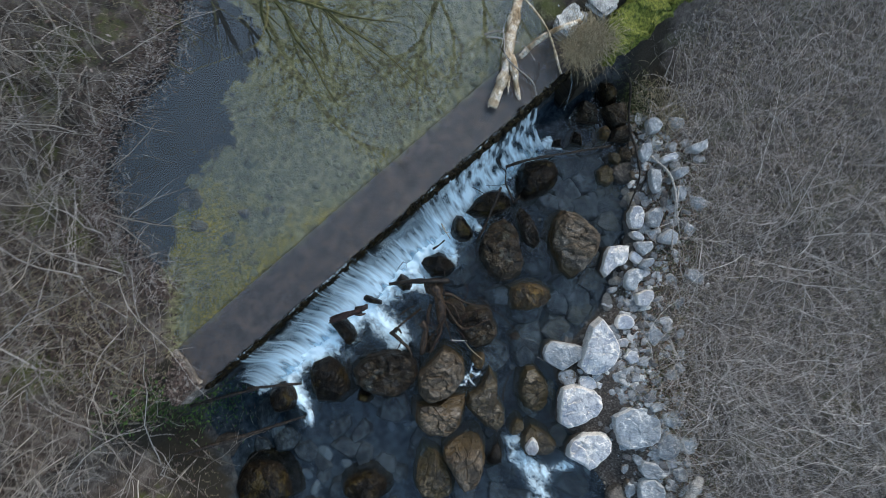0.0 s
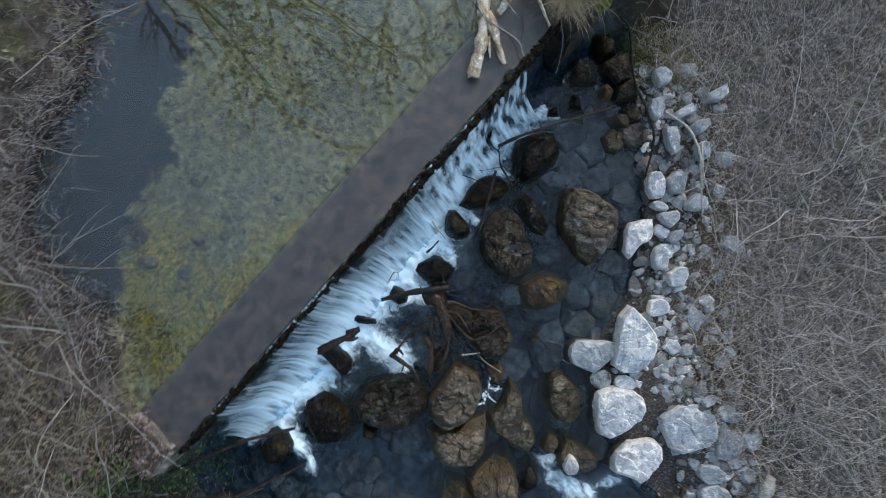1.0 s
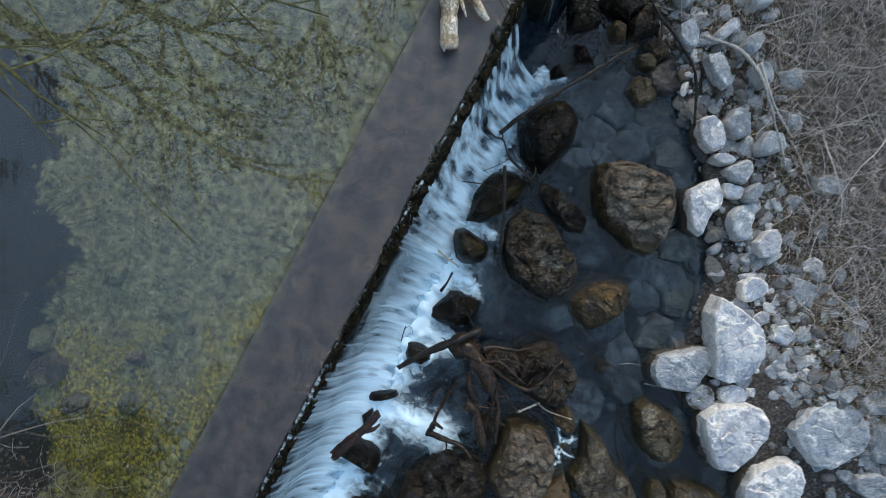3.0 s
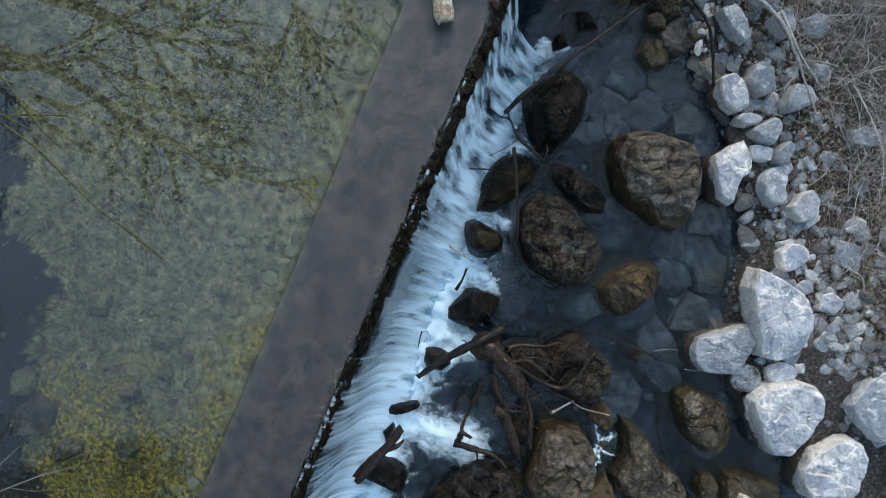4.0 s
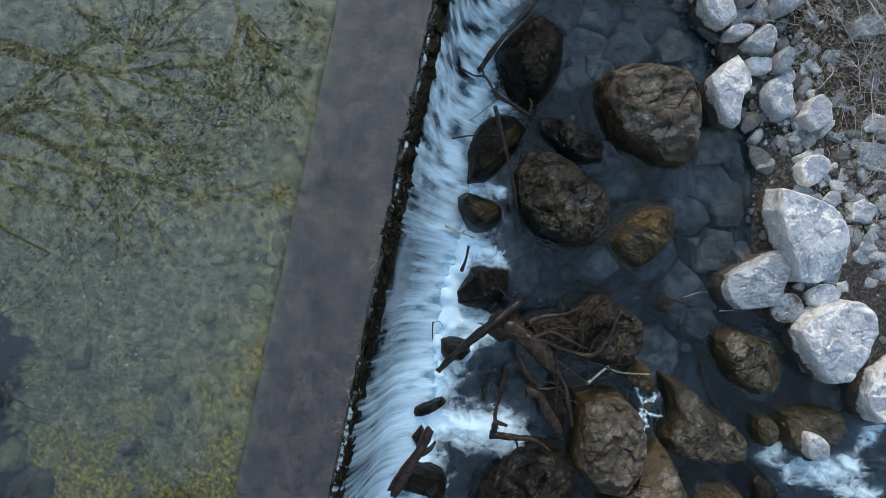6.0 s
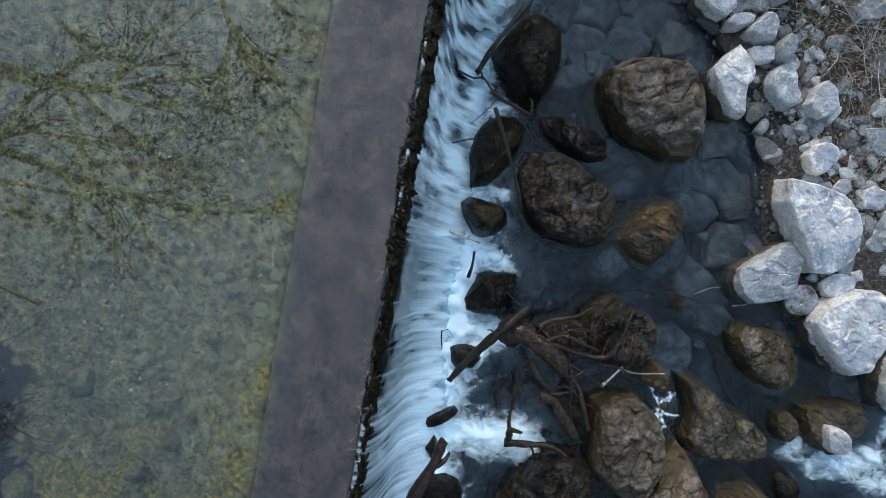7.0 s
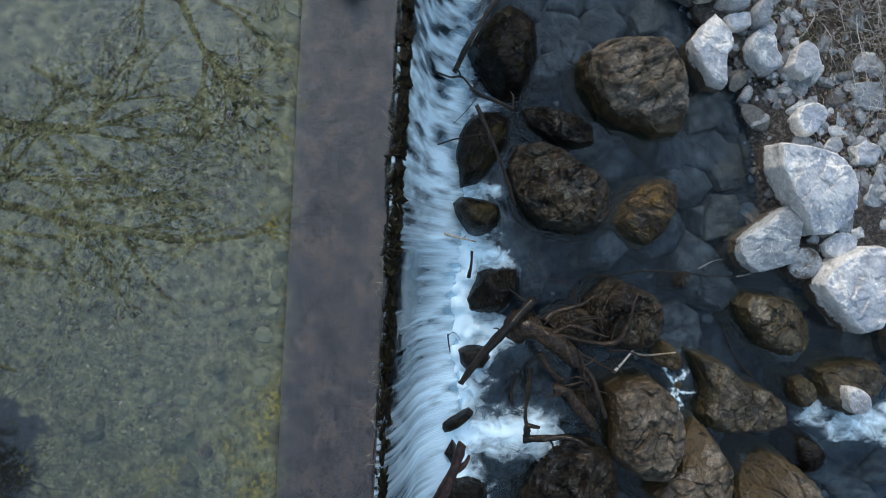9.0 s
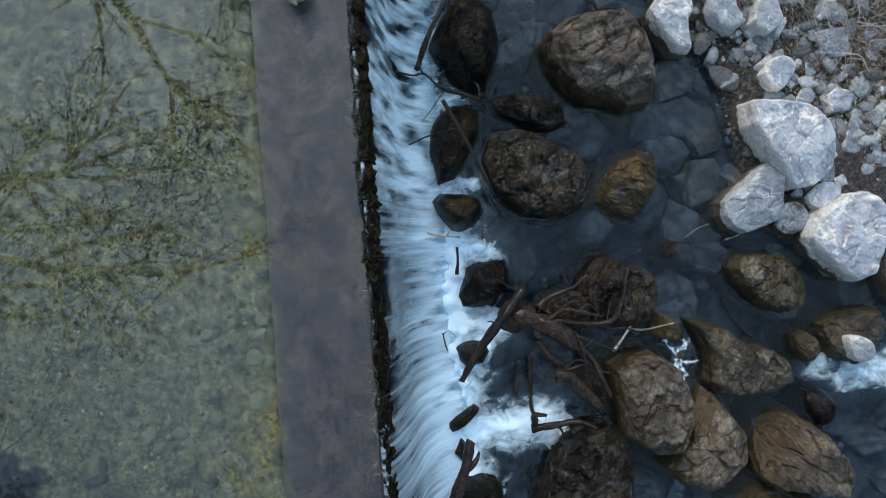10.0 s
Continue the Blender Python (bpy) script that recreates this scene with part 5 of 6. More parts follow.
BEDCHIPS = island_stone("pond bed chips", 0.9, (0.0, (0.06, 0.056, 0.03)), (0.55, (0.165, 0.157, 0.088)), (0.95, (0.24, 0.228, 0.14)), (0.985, (0.3, 0.28, 0.17)), (1.0, (0.5, 0.44, 0.24)), algae=True)
BEDROCK = island_stone("pond bed stones", 0.9, (0.0, (0.085, 0.081, 0.047)), (0.5, (0.14, 0.134, 0.078)), (1.0, (0.19, 0.182, 0.11)), algae=True)
POOLCHIPS = island_stone("pool bed chips", 0.8, (0.0, (0.03, 0.03, 0.03)), (0.7, (0.12, 0.118, 0.11)), (1.0, (0.22, 0.195, 0.155)))
gravel("pebbles", 1000, 7, along_shore, 0.025, 0.11, CHIPS, "pale and grey pebbles on the gravel shore", 2)
gravel("gravel", 3400, 8, along_shore, 0.008, 0.03, CHIPS, "loose grey and white gravel chips on the shore")
gravel("bed_stones", 5200, 10, in_upper, 0.008, 0.042, BEDROCK, "flat silt-covered stones on the pond bed", 1, 0.5, 0.12)
def by_crest(rng):
    while True:
        x, y = -0.78 - abs(rng.gauss(0, 0.6)), rng.uniform(-3.0, 3.4)
        if lookup(TAB_U, x, y) > 0.15:
            return x, y


gravel("bed_cobbles", 300, 14, by_crest, 0.02, 0.075, BEDROCK, "flat grey cobbles on the bed before the crest", 2, 0.45, 0.12)
gravel("bed_gravel", 14000, 9, in_upper, 0.005, 0.02, BEDCHIPS, "silty fine gravel on the pond bed")
gravel("pool_gravel", 1500, 15, shallows, 0.02, 0.06, POOLCHIPS, "small dark stones on the pool bed", 1, 0.45, 0.1)
gravel("pool_cobbles", 210, 12, shallows, 0.05, 0.2, POOLCHIPS, "dark cobbles on the pool bed", 2, 0.4, 0.1)


# ---- dead wood ----
def wood(name, pieces, mat, label, category):
    """pieces: (points, thick end, thin end, part name)."""
    v, f = limb(*pieces[0][:3], seed=len(bpy.data.objects))
    ob = mesh_object(name, v, f, mat)
    for k, (pts, a, b, nm) in enumerate(pieces[1:]):
        v, f = limb(pts, a, b, 9, seed=k)
        mesh_object(nm, v, f, mat, ob)
    return tagged(ob, label, category)


wood("root_stump", [([(1.18, -0.23, 0.30), (1.29, -0.24, 0.42), (1.46, -0.31, 0.46), (1.65, -0.43, 0.46), (1.77, -0.55, 0.46)], 0.15, 0.06, ""),
    ([(1.43, -0.25, 0.46), (1.66, -0.31, 0.46), (1.91, -0.35, 0.46), (2.11, -0.33, 0.50), (2.21, -0.14, 0.52), (2.26, 0.05, 0.50), (2.30, 0.14, 0.46)], 0.03, 0.01, "root"),
    ([(1.71, -0.48, 0.46), (1.83, -0.68, 0.44), (1.86, -0.85, 0.42), (1.90, -0.98, 0.40)], 0.018, 0.009, "root"),
    ([(1.74, -0.50, 0.46), (1.89, -0.66, 0.50), (1.97, -0.85, 0.52), (2.05, -1.04, 0.50)], 0.03, 0.014, "root"),
    ([(1.70, -0.43, 0.46), (1.96, -0.54, 0.46), (2.14, -0.62, 0.42)], 0.018, 0.008, "root"),
    ([(1.51, -0.29, 0.46), (1.68, -0.20, 0.50), (1.85, -0.24, 0.50), (2.03, -0.29, 0.48)], 0.03, 0.012, "root"),
    ([(1.42, -0.48, 0.40), (1.52, -0.63, 0.42), (1.65, -0.74, 0.44)], 0.03, 0.02, "root"),
    ([(1.37, -0.67, 0.20), (1.36, -0.88, 0.18), (1.35, -1.15, 0.14), (1.39, -1.29, 0.20)], 0.022, 0.02, "root"),
    ([(1.25, -0.74, 0.10), (1.21, -0.92, 0.10), (1.22, -1.07, 0.08)], 0.014, 0.012, "root"),
    ([(1.45, -0.17, 0.42), (1.55, -0.09, 0.40), (1.78, -0.01, 0.40), (1.94, 0.10, 0.36)], 0.035, 0.012, "root"),
    ([(1.57, -0.45, 0.46), (1.74, -0.57, 0.50), (1.85, -0.55, 0.50), (1.95, -0.47, 0.46)], 0.012, 0.005, "root")], ROOT, "uprooted brown stump with tangled roots wedged between boulders", "stump")
wood("broken_branch", [([(1.56, -0.81, 0.44), (1.68, -0.82, 0.46), (1.82, -0.98, 0.46), (1.97, -1.16, 0.42)], 0.055, 0.045, ""),
    ([(1.64, -0.77, 0.48), (1.79, -0.72, 0.50), (1.93, -0.67, 0.48)], 0.014, 0.009, "twig"),
    ([(1.83, -0.72, 0.50), (1.81, -0.56, 0.52), (1.76, -0.41, 0.50)], 0.012, 0.006, "twig")], ROOT, "thick brown broken branch lying over a boulder", "branch")
wood("broken_branch", [([(1.33, -1.35, 0.24), (1.49, -1.32, 0.30), (1.65, -1.30, 0.30), (1.79, -1.30, 0.32), (1.92, -1.35, 0.38)], 0.045, 0.018, ""),
    ([(1.36, -1.30, 0.27), (1.36, -1.21, 0.30), (1.47, -1.22, 0.30)], 0.03, 0.012, "twig"),
    ([(1.43, -1.31, 0.30), (1.58, -1.34, 0.30), (1.64, -1.48, 0.20)], 0.012, 0.006, "twig")], BARK_WET, "wet knobbly branch lying at the foam's edge", "branch")
wood("fallen_log", [([(0.68, -0.79, 0.50), (0.86, -0.51, 0.54), (1.09, -0.23, 0.56), (1.32, 0.03, 0.50)], 0.032, 0.044, ""),
    ([(1.04, -0.30, 0.58), (0.99, -0.25, 0.60), (0.95, -0.25, 0.60)], 0.014, 0.006, "stub")], BARK_WET, "wet black log leaning across the falling water", "log")
wood("rotten_log", [([(0.72, -1.32, 0.60), (0.66, -1.53, 0.64), (0.57, -1.75, 0.68), (0.50, -1.94, 0.70)], 0.045, 0.06, ""),
    ([(0.69, -1.55, 0.63), (0.76, -1.50, 0.60), (0.79, -1.43, 0.58)], 0.03, 0.016, "stub")], BARK_RED, "red-brown rotten log stuck in the falling water", "log")
wood("forked_branch", [([(0.29, 2.04, 0.72), (0.44, 2.00, 0.70), (0.54, 2.01, 0.70), (0.64, 1.92, 0.66), (0.73, 1.87, 0.62), (0.88, 1.83, 0.58), (1.03, 1.78, 0.54)], 0.01, 0.017, ""),
    ([(0.53, 2.00, 0.70), (0.51, 2.05, 0.72), (0.47, 2.08, 0.74)], 0.011, 0.006, "twig"),
    ([(1.03, 1.78, 0.54), (1.03, 1.90, 0.52), (1.00, 1.95, 0.50)], 0.012, 0.006, "twig"),
    ([(0.71, 1.88, 0.62), (0.60, 1.73, 0.60), (0.49, 1.61, 0.58)], 0.006, 0.003, "twig")], BARK_WET, "thin black forked branch caught on wet boulders", "branch")
wood("dead_stick", [([(0.69, 1.78, 0.62), (0.82, 1.53, 0.58), (0.93, 1.31, 0.54), (1.04, 1.07, 0.46), (1.11, 0.90, 0.38)], 0.02, 0.014, ""),
    ([(0.93, 1.31, 0.54), (1.00, 1.30, 0.55), (1.06, 1.39, 0.55)], 0.008, 0.004, "twig")], BARK_WET, "dark stick lying across wet boulders", "stick")
wood("dead_stick", [([(0.35, 1.42, 0.50), (0.54, 1.49, 0.50), (0.82, 1.53, 0.56), (1.07, 1.50, 0.48)], 0.008, 0.004, "")], BARK_WET, "thin black twig caught on wet boulders", "stick")
wood("dead_stick", [([(0.42, 0.61, 0.28), (0.59, 0.57, 0.30), (0.77, 0.54, 0.26)], 0.011, 0.008, ""),
    ([(0.63, 0.55, 0.30), (0.67, 0.60, 0.31)], 0.009, 0.006, "twig")], DRIFT, "short pale stick floating in the foam", "stick")
wood("dead_stick", [([(0.71, 0.19, 0.30), (0.73, 0.31, 0.34), (0.73, 0.45, 0.34)], 0.02, 0.012, "")], BARK_WET, "short black stick standing in the foam", "stick")
wood("dead_stick", [([(0.54, -0.35, 0.40), (0.55, -0.43, 0.40), (0.57, -0.52, 0.38)], 0.008, 0.006, ""),
    ([(0.54, -0.36, 0.40), (0.60, -0.33, 0.42), (0.67, -0.41, 0.40)], 0.004, 0.002, "twig")], BARK_WET, "thin black twig caught in the falling water", "stick")
wood("fallen_log", [([(0.47, 2.10, 0.52), (0.69, 2.54, 0.60), (1.41, 3.80, 0.30)], 0.022, 0.018, "")], BARK_WET, "long thin dark log leaning on a black boulder", "log")
wood("dead_stick", [([(1.90, 0.25, 0.03), (2.20, 0.28, 0.03), (2.42, 0.33, 0.03), (2.76, 0.35, 0.12), (3.06, 0.33, 0.04), (3.39, 0.33, 0.03)], 0.012, 0.005, "")], BARK_WET, "thin dark twig floating on the pool", "stick")
wood("dead_stick", [([(3.41, 0.33, 0.04), (3.54, 0.37, 0.06), (3.59, 0.45, 0.10)], 0.007, 0.005, ""),
    ([(3.02, 0.39, 0.05), (3.15, 0.47, 0.06), (3.26, 0.50, 0.06)], 0.005, 0.003, "twig")], TWIG_PALE, "thin bleached twig lying at the pool's edge", "stick")
wood("dead_stick", [([(3.30, -0.13, 0.03), (3.34, -0.29, 0.03), (3.46, -0.51, 0.04), (3.60, -0.66, 0.08)], 0.007, 0.013, "")], BARK_WET, "thin curved black twig in the pool", "stick")
wood("dead_stick", [([(2.13, -0.63, 0.40), (2.33, -0.43, 0.30)], 0.014, 0.01, "")], TWIG_PALE, "pale stick leaning between boulders", "stick")
wood("dead_stick", [([(2.35, -0.47, 0.18), (2.50, -0.48, 0.20), (2.78, -0.44, 0.20)], 0.011, 0.007, "")], DRIFT, "short tan stick on a small boulder", "stick")
wood("dead_stick", [([(0.45, -3.74, 0.75), (0.98, -3.05, 0.55)], 0.03, 0.024, "")], BARK_WET, "dark stick jammed in the falling water", "stick")
wood("dead_stick", [([(0.05, -4.6, 0.9), (0.30, -4.1, 0.8), (0.56, -3.62, 0.7)], 0.03, 0.02, "")], BARK_WET, "dark stick against the abutment", "stick")
wood("dead_stick", [([(0.5, -5.35, 0.9), (1.0, -4.4, 0.55), (1.45, -3.48, 0.25)], 0.04, 0.022, "")], BARK_WET, "brown pole sloping from the bank into the pool", "stick")
wood("dead_stick", [([(0.6, 4.63, 0.85), (0.78, 4.64, 0.75), (0.96, 4.54, 0.62), (1.2, 4.34, 0.5), (1.47, 4.16, 0.45), (1.68, 4.1, 0.4), (1.85, 4.0, 0.4), (2.1, 3.86, 0.36), (2.27, 3.66, 0.3), (2.36, 3.5, 0.26), (2.47, 3.31, 0.2)], 0.022, 0.014, ""),
                    ([(1.5, 4.15, 0.45), (1.62, 3.95, 0.4), (1.6, 3.8, 0.34)], 0.010, 0.005, "twig")], BARK_WET,
     "long dark crooked branch along the shore stones", "branch")
wood("dead_stick", [([(2.0, 4.1, 0.62), (2.42, 4.12, 0.66), (2.81, 3.94, 0.64), (3.2, 3.55, 0.6), (3.46, 3.3, 0.55)], 0.024, 0.012, ""),
                    ([(2.7, 4.12, 0.62), (3.03, 3.76, 0.66), (3.4, 3.55, 0.6)], 0.014, 0.008, "twig")], TWIG_PALE, "pale bare branch lying on shore stones", "branch")
tangle = random.Random(412)
for k in range(16):
    x, y = tangle.uniform(1.35, 2.35), tangle.uniform(-0.95, 0.1)
    a, n, z = tangle.uniform(0, 6.28), tangle.uniform(0.2, 0.5), tangle.uniform(0.38, 0.5)
    b = a + tangle.uniform(-0.5, 0.5)
    wood("dead_stick", [([(x, y, z), (x + n * 0.5 * math.cos(a), y + n * 0.5 * math.sin(a), z + tangle.uniform(-0.03, 0.05)), (x + n * math.cos(b), y + n * math.sin(b), z - 0.06)],
                         tangle.uniform(0.006, 0.012), 0.004, "")], (ROOT, BARK_WET, BARK_RED)[k % 3], "thin bent twig tangled in the stump's roots", "stick")
heap = random.Random(66)
sticks = []
for k in range(46):
    x, y, a, n = heap.gauss(-2.95, 0.16), heap.gauss(-1.35, 0.22), heap.gauss(0.5, 0.9), heap.uniform(0.2, 0.6)
    q, line = np.array([x, y, heap.uniform(1.42, 1.56)]), []
    for _ in range(5):
        line.append(q.copy())
        q = q + np.array([math.cos(a), math.sin(a), heap.gauss(0, 0.05)]) * n / 4
        a += heap.gauss(0, 0.2)
    sticks.append((line, np.linspace(0.007, 0.002, 5)))
tagged(mesh_object("sunken_brush", *tubes(sticks, 4), BARK_WET), "dark heap of twigs sunk in the pond", "brush", kind="stuff")
wood("driftwood", [([(-0.31, 2.33, 1.70), (-0.40, 2.50, 1.73), (-0.55, 2.78, 1.78), (-0.78, 3.06, 1.80), (-1.0, 3.33, 1.80), (-1.3, 3.75, 1.7), (-1.6, 4.1, 1.5)], 0.078, 0.085, ""),
                   ([(-0.11, 2.74, 1.70), (-0.2, 2.77, 1.74), (-0.42, 2.90, 1.79), (-0.72, 3.08, 1.80)], 0.018, 0.06, "prong"),
                   ([(-0.30, 2.66, 1.74), (-0.37, 2.72, 1.78), (-0.48, 2.84, 1.80)], 0.006, 0.02, "prong")], DRIFT,
     "bleached forked driftwood log stranded on the weir crest", "log")
wood("driftwood", [([(-0.61, 3.2, 1.70), (-0.60, 3.45, 1.85), (-0.50, 3.75, 2.08), (-0.35, 4.1, 2.12)], 0.05, 0.04, "")], DRIFT, "pale peeled branch leaning on the abutment", "branch")
for k, pts in enumerate([[(-0.9, 3.0, 1.9), (-0.55, 2.98, 1.86), (-0.25, 3.02, 1.76), (0.02, 2.9, 1.66)], [(-1.1, 3.25, 1.86), (-0.95, 3.1, 1.92), (-0.8, 2.86, 1.9), (-0.74, 2.7, 1.72)],
                         [(-0.35, 3.35, 1.75), (-0.2, 3.2, 1.74), (-0.12, 3.0, 1.67)], [(-1.2, 3.0, 1.7), (-1.0, 3.12, 1.84), (-0.7, 3.3, 1.86), (-0.4, 3.3, 1.8)]]):
    wood("dead_stick", [(pts, 0.010, 0.004, "")], TWIG_PALE if k % 2 else ROOT, "thin bent twig caught in the driftwood", "stick")
wood("dead_stick", [([(0.02, 3.45, 1.85), (-0.6, 3.66, 2.08), (-1.25, 3.75, 2.0)], 0.018, 0.016, "")], DRIFT, "thin pale stick across the abutment", "stick")
wood("dead_stick", [([(-1.25, 3.0, 1.72), (-1.05, 3.2, 1.85), (-0.7, 2.95, 1.95), (-0.2, 3.05, 1.8), (0.0, 3.0, 1.65)], 0.014, 0.008, "")], TWIG_PALE,
     "thin bare twig over the driftwood", "stick")
wood("fallen_log", [([(6.6, 1.05, 0.75), (6.75, 0.6, 0.75), (7.0, -0.1, 0.7)], 0.085, 0.095, "")], TWIG_PALE, "grey weathered log lying at the brush's edge", "log")


# ---- brush on the banks ----
def cane(rng, x, y, z, length, lean, turn, r0):
    """An arching stem and its side twigs."""
    pts, rad = [], []
    p = np.array([x, y, z - 0.03])
    d = np.array([math.cos(turn) * math.sin(lean), math.sin(turn) * math.sin(lean), math.cos(lean)])
    k = 9
    twigs = []
    for s in range(k):
        pts.append(p.copy())
        rad.append(r0 * (1 - 0.75 * s / (k - 1)))
        for _ in range(rng.choice((0, 1, 1, 2)) if s > 1 else 0):
            e = d + np.array([rng.gauss(0, 0.7), rng.gauss(0, 0.7), rng.gauss(0.1, 0.4)])
            e /= np.linalg.norm(e)
            q, tp = p.copy(), []
            m = length * rng.uniform(0.10, 0.32)
            for _ in range(4):
                tp.append(q.copy())
                q = q + e * m / 3
                e = e + np.array([rng.gauss(0, 0.16), rng.gauss(0, 0.16), rng.gauss(0, 0.12)])
                e /= np.linalg.norm(e)
            twigs.append((tp, [rad[-1] * 0.6, rad[-1] * 0.5, rad[-1] * 0.38, rad[-1] * 0.25]))
        p = p + d * length / (k - 1)
        d = d + np.array([rng.gauss(0, 0.14), rng.gauss(0, 0.14), -0.13 * (s / k) - 0.02 + rng.gauss(0, 0.08)])
        d /= np.linalg.norm(d)
        floor = ground_z(p[0], p[1]) + 0.05
        p[2] = max(p[2], floor)
    return (pts, rad), twigs


def shrub(x, y, seed, count, spread, low, high, thick, label, lean_low=0.25, lean_high=1.25, keep=None, pale=False):
    rng = random.Random(seed)
    stems, twigs = [], []
    for _ in range(count):
        a, b = x + rng.gauss(0, spread), y + rng.gauss(0, spread)
        if keep is not None and not keep(a, b):
            continue
        z = ground_z(a, b)
        s, t = cane(rng, a, b, z, rng.uniform(low, high), rng.uniform(lean_low, lean_high), rng.uniform(0, 6.28), thick * rng.uniform(0.5, 1.3))
        stems.append(s)
        twigs += t
    if len(stems) < 3:
        return None
    v, f = tubes(stems, 4)
    ob = mesh_object("shrub", v, f, CANE if pale or x * 0.6 + y * 0.8 > 0 else CANE_DARK)
    v, f = tubes(twigs, 3)
    tagged(mesh_object("twig_tangle", v, f, TWIG if pale or x * 0.6 + y * 0.8 > 0 else CANE_DARK, ob), kind="stuff")
    return tagged(ob, label, "shrub", "bank shrubs")


def on_bank(x, y):
    return lookup(TAB_U, x, y) < -0.1 and lookup(TAB_L, x, y) < (-0.12 if y < -3 else -0.75) and not (-1.0 < x < 0.4 and -4.4 < y < 5.2)


brush = random.Random(77)
made = 0
while made < 46:
    x, y = brush.uniform(1.2, 10), brush.uniform(0.8, 9.5)
    if x * 0.60 + y * 0.80 < 5.05:
        continue
    near_shore = x * 0.60 + y * 0.80 < 6.1
    bare = y - x > 1.2  # trodden litter with few stems
    made += shrub(x, y, 1000 + made, 18 if bare else 46 if near_shore else 66, 0.55, 0.5, 1.2 if near_shore else 1.9, 0.0034 if bare else 0.0048 if near_shore else 0.0066,
                  "tangled leafless grey-brown bramble shrub on the bank", 0.5, 1.4, on_bank) is not None
made = 0
while made < 40:
    x, y = brush.uniform(-8.5, 1.5), brush.uniform(-9, 1.0)
    if not on_bank(x, y) or x * 0.66 + y * 0.75 > -2.9:
        continue
    made += shrub(x, y, 2000 + made, 34, 0.55, 0.7, 2.2, 0.0085, "tangled leafless grey shrub leaning over the bank", 0.35, 1.35, on_bank) is not None


for k, (x, y) in enumerate([(-1.3, -4.3), (-1.9, -4.5), (-2.6, -4.1), (-1.2, -5.0), (-0.5, -5.2), (-3.3, -3.9), (-3.0, -4.9), (-4.3, -3.0), (-2.1, -5.4)]):
    shrub(x, y, 2500 + k, 15, 0.3, 0.5, 1.5, 0.006, "bare pale canes hanging over the pond's bank", 0.5, 1.4, on_bank)


tall = random.Random(91)
for k in range(16):
    x, y = tall.uniform(-7.0, 0.2), tall.uniform(-8.0, -3.2)
    if on_bank(x, y) and x * 0.66 + y * 0.75 < -3.4:
        shrub(x, y, 2700 + k, 13, 0.35, 1.4, 3.2, 0.010, "tall pale arching canes on the bank", 0.35, 1.1, on_bank, True)


def pick(rng, x0, x1, y0, y1, test):
    while True:
        x, y = rng.uniform(x0, x1), rng.uniform(y0, y1)
        if test(x, y):
            return x, y


def blades(name, count, seed, place, low, high, wide, mat, label, lean=0.9, lift=0.0):
    rng = random.Random(seed)
    out = []
    for _ in range(count):
        x, y = place(rng)
        z = lift or ground_z(x, y)
        n, a, t = rng.uniform(low, high), rng.uniform(0, 6.28), rng.uniform(0.2, lean)
        e = np.array([math.cos(a), math.sin(a), 0])
        p = np.array([x, y, z])
        out.append(([p, p + e * n * 0.35 * t + [0, 0, n * 0.45 * (1 - t * 0.4)], p + e * n * 0.75 * t + [0, 0, n * 0.6 * (1 - t * 0.55)], p + e * n * t + [0, 0, n * 0.55 * (1 - t * 0.8)]],
                    [wide, wide * 0.8, wide * 0.5, wide * 0.15]))
    v, f = tubes(out, 3)
    return tagged(mesh_object(name, v, f, mat), label, "grass", kind="stuff")


def right_bank(rng):
    return pick(rng, 0.6, 10, 0.3, 9.5, lambda x, y: x * 0.60 + y * 0.80 > 4.35 and on_bank(x, y))


def left_bank(rng):
    return pick(rng, -8.5, 3, -9, 1.0, lambda x, y: on_bank(x, y) and x * 0.66 + y * 0.75 < -2.6)


def abutment_top(rng):
    return rng.gauss(-0.08, 0.12), rng.uniform(LIP_B + 0.12, LIP_B + 0.75)


blades("dry_grass", 2200, 25, abutment_top, 0.25, 0.6, 0.0035, STRAW, "tuft of dry grass hanging over the abutment", 1.0, 1.8)
blades("dry_grass", 420, 45, lambda r: (r.gauss(0.03, 0.025), 3.4 - 4.6 * r.random() ** 1.4), 0.03, 0.10, 0.0028, STRAW, "dry straw bits caught on the weir's lip", 1.0, 1.615)
blades("dry_grass", 7000, 21, right_bank, 0.08, 0.35, 0.0035, STRAW, "dry straw-coloured grass on the bank")
blades("dry_grass", 4500, 22, left_bank, 0.08, 0.35, 0.0035, STRAW, "dry straw-coloured grass on the bank")
blades("fine_twigs", 16000, 26, right_bank, 0.2, 0.75, 0.0026, TWIG, "mat of fine dead stems on the bank", 1.0)
blades("green_grass", 5200, 23, right_bank, 0.05, 0.2, 0.004, GREEN, "sparse green grass on the bank")
blades("green_grass", 1500, 24, left_bank, 0.05, 0.2, 0.004, GREEN, "sparse green grass on the bank")


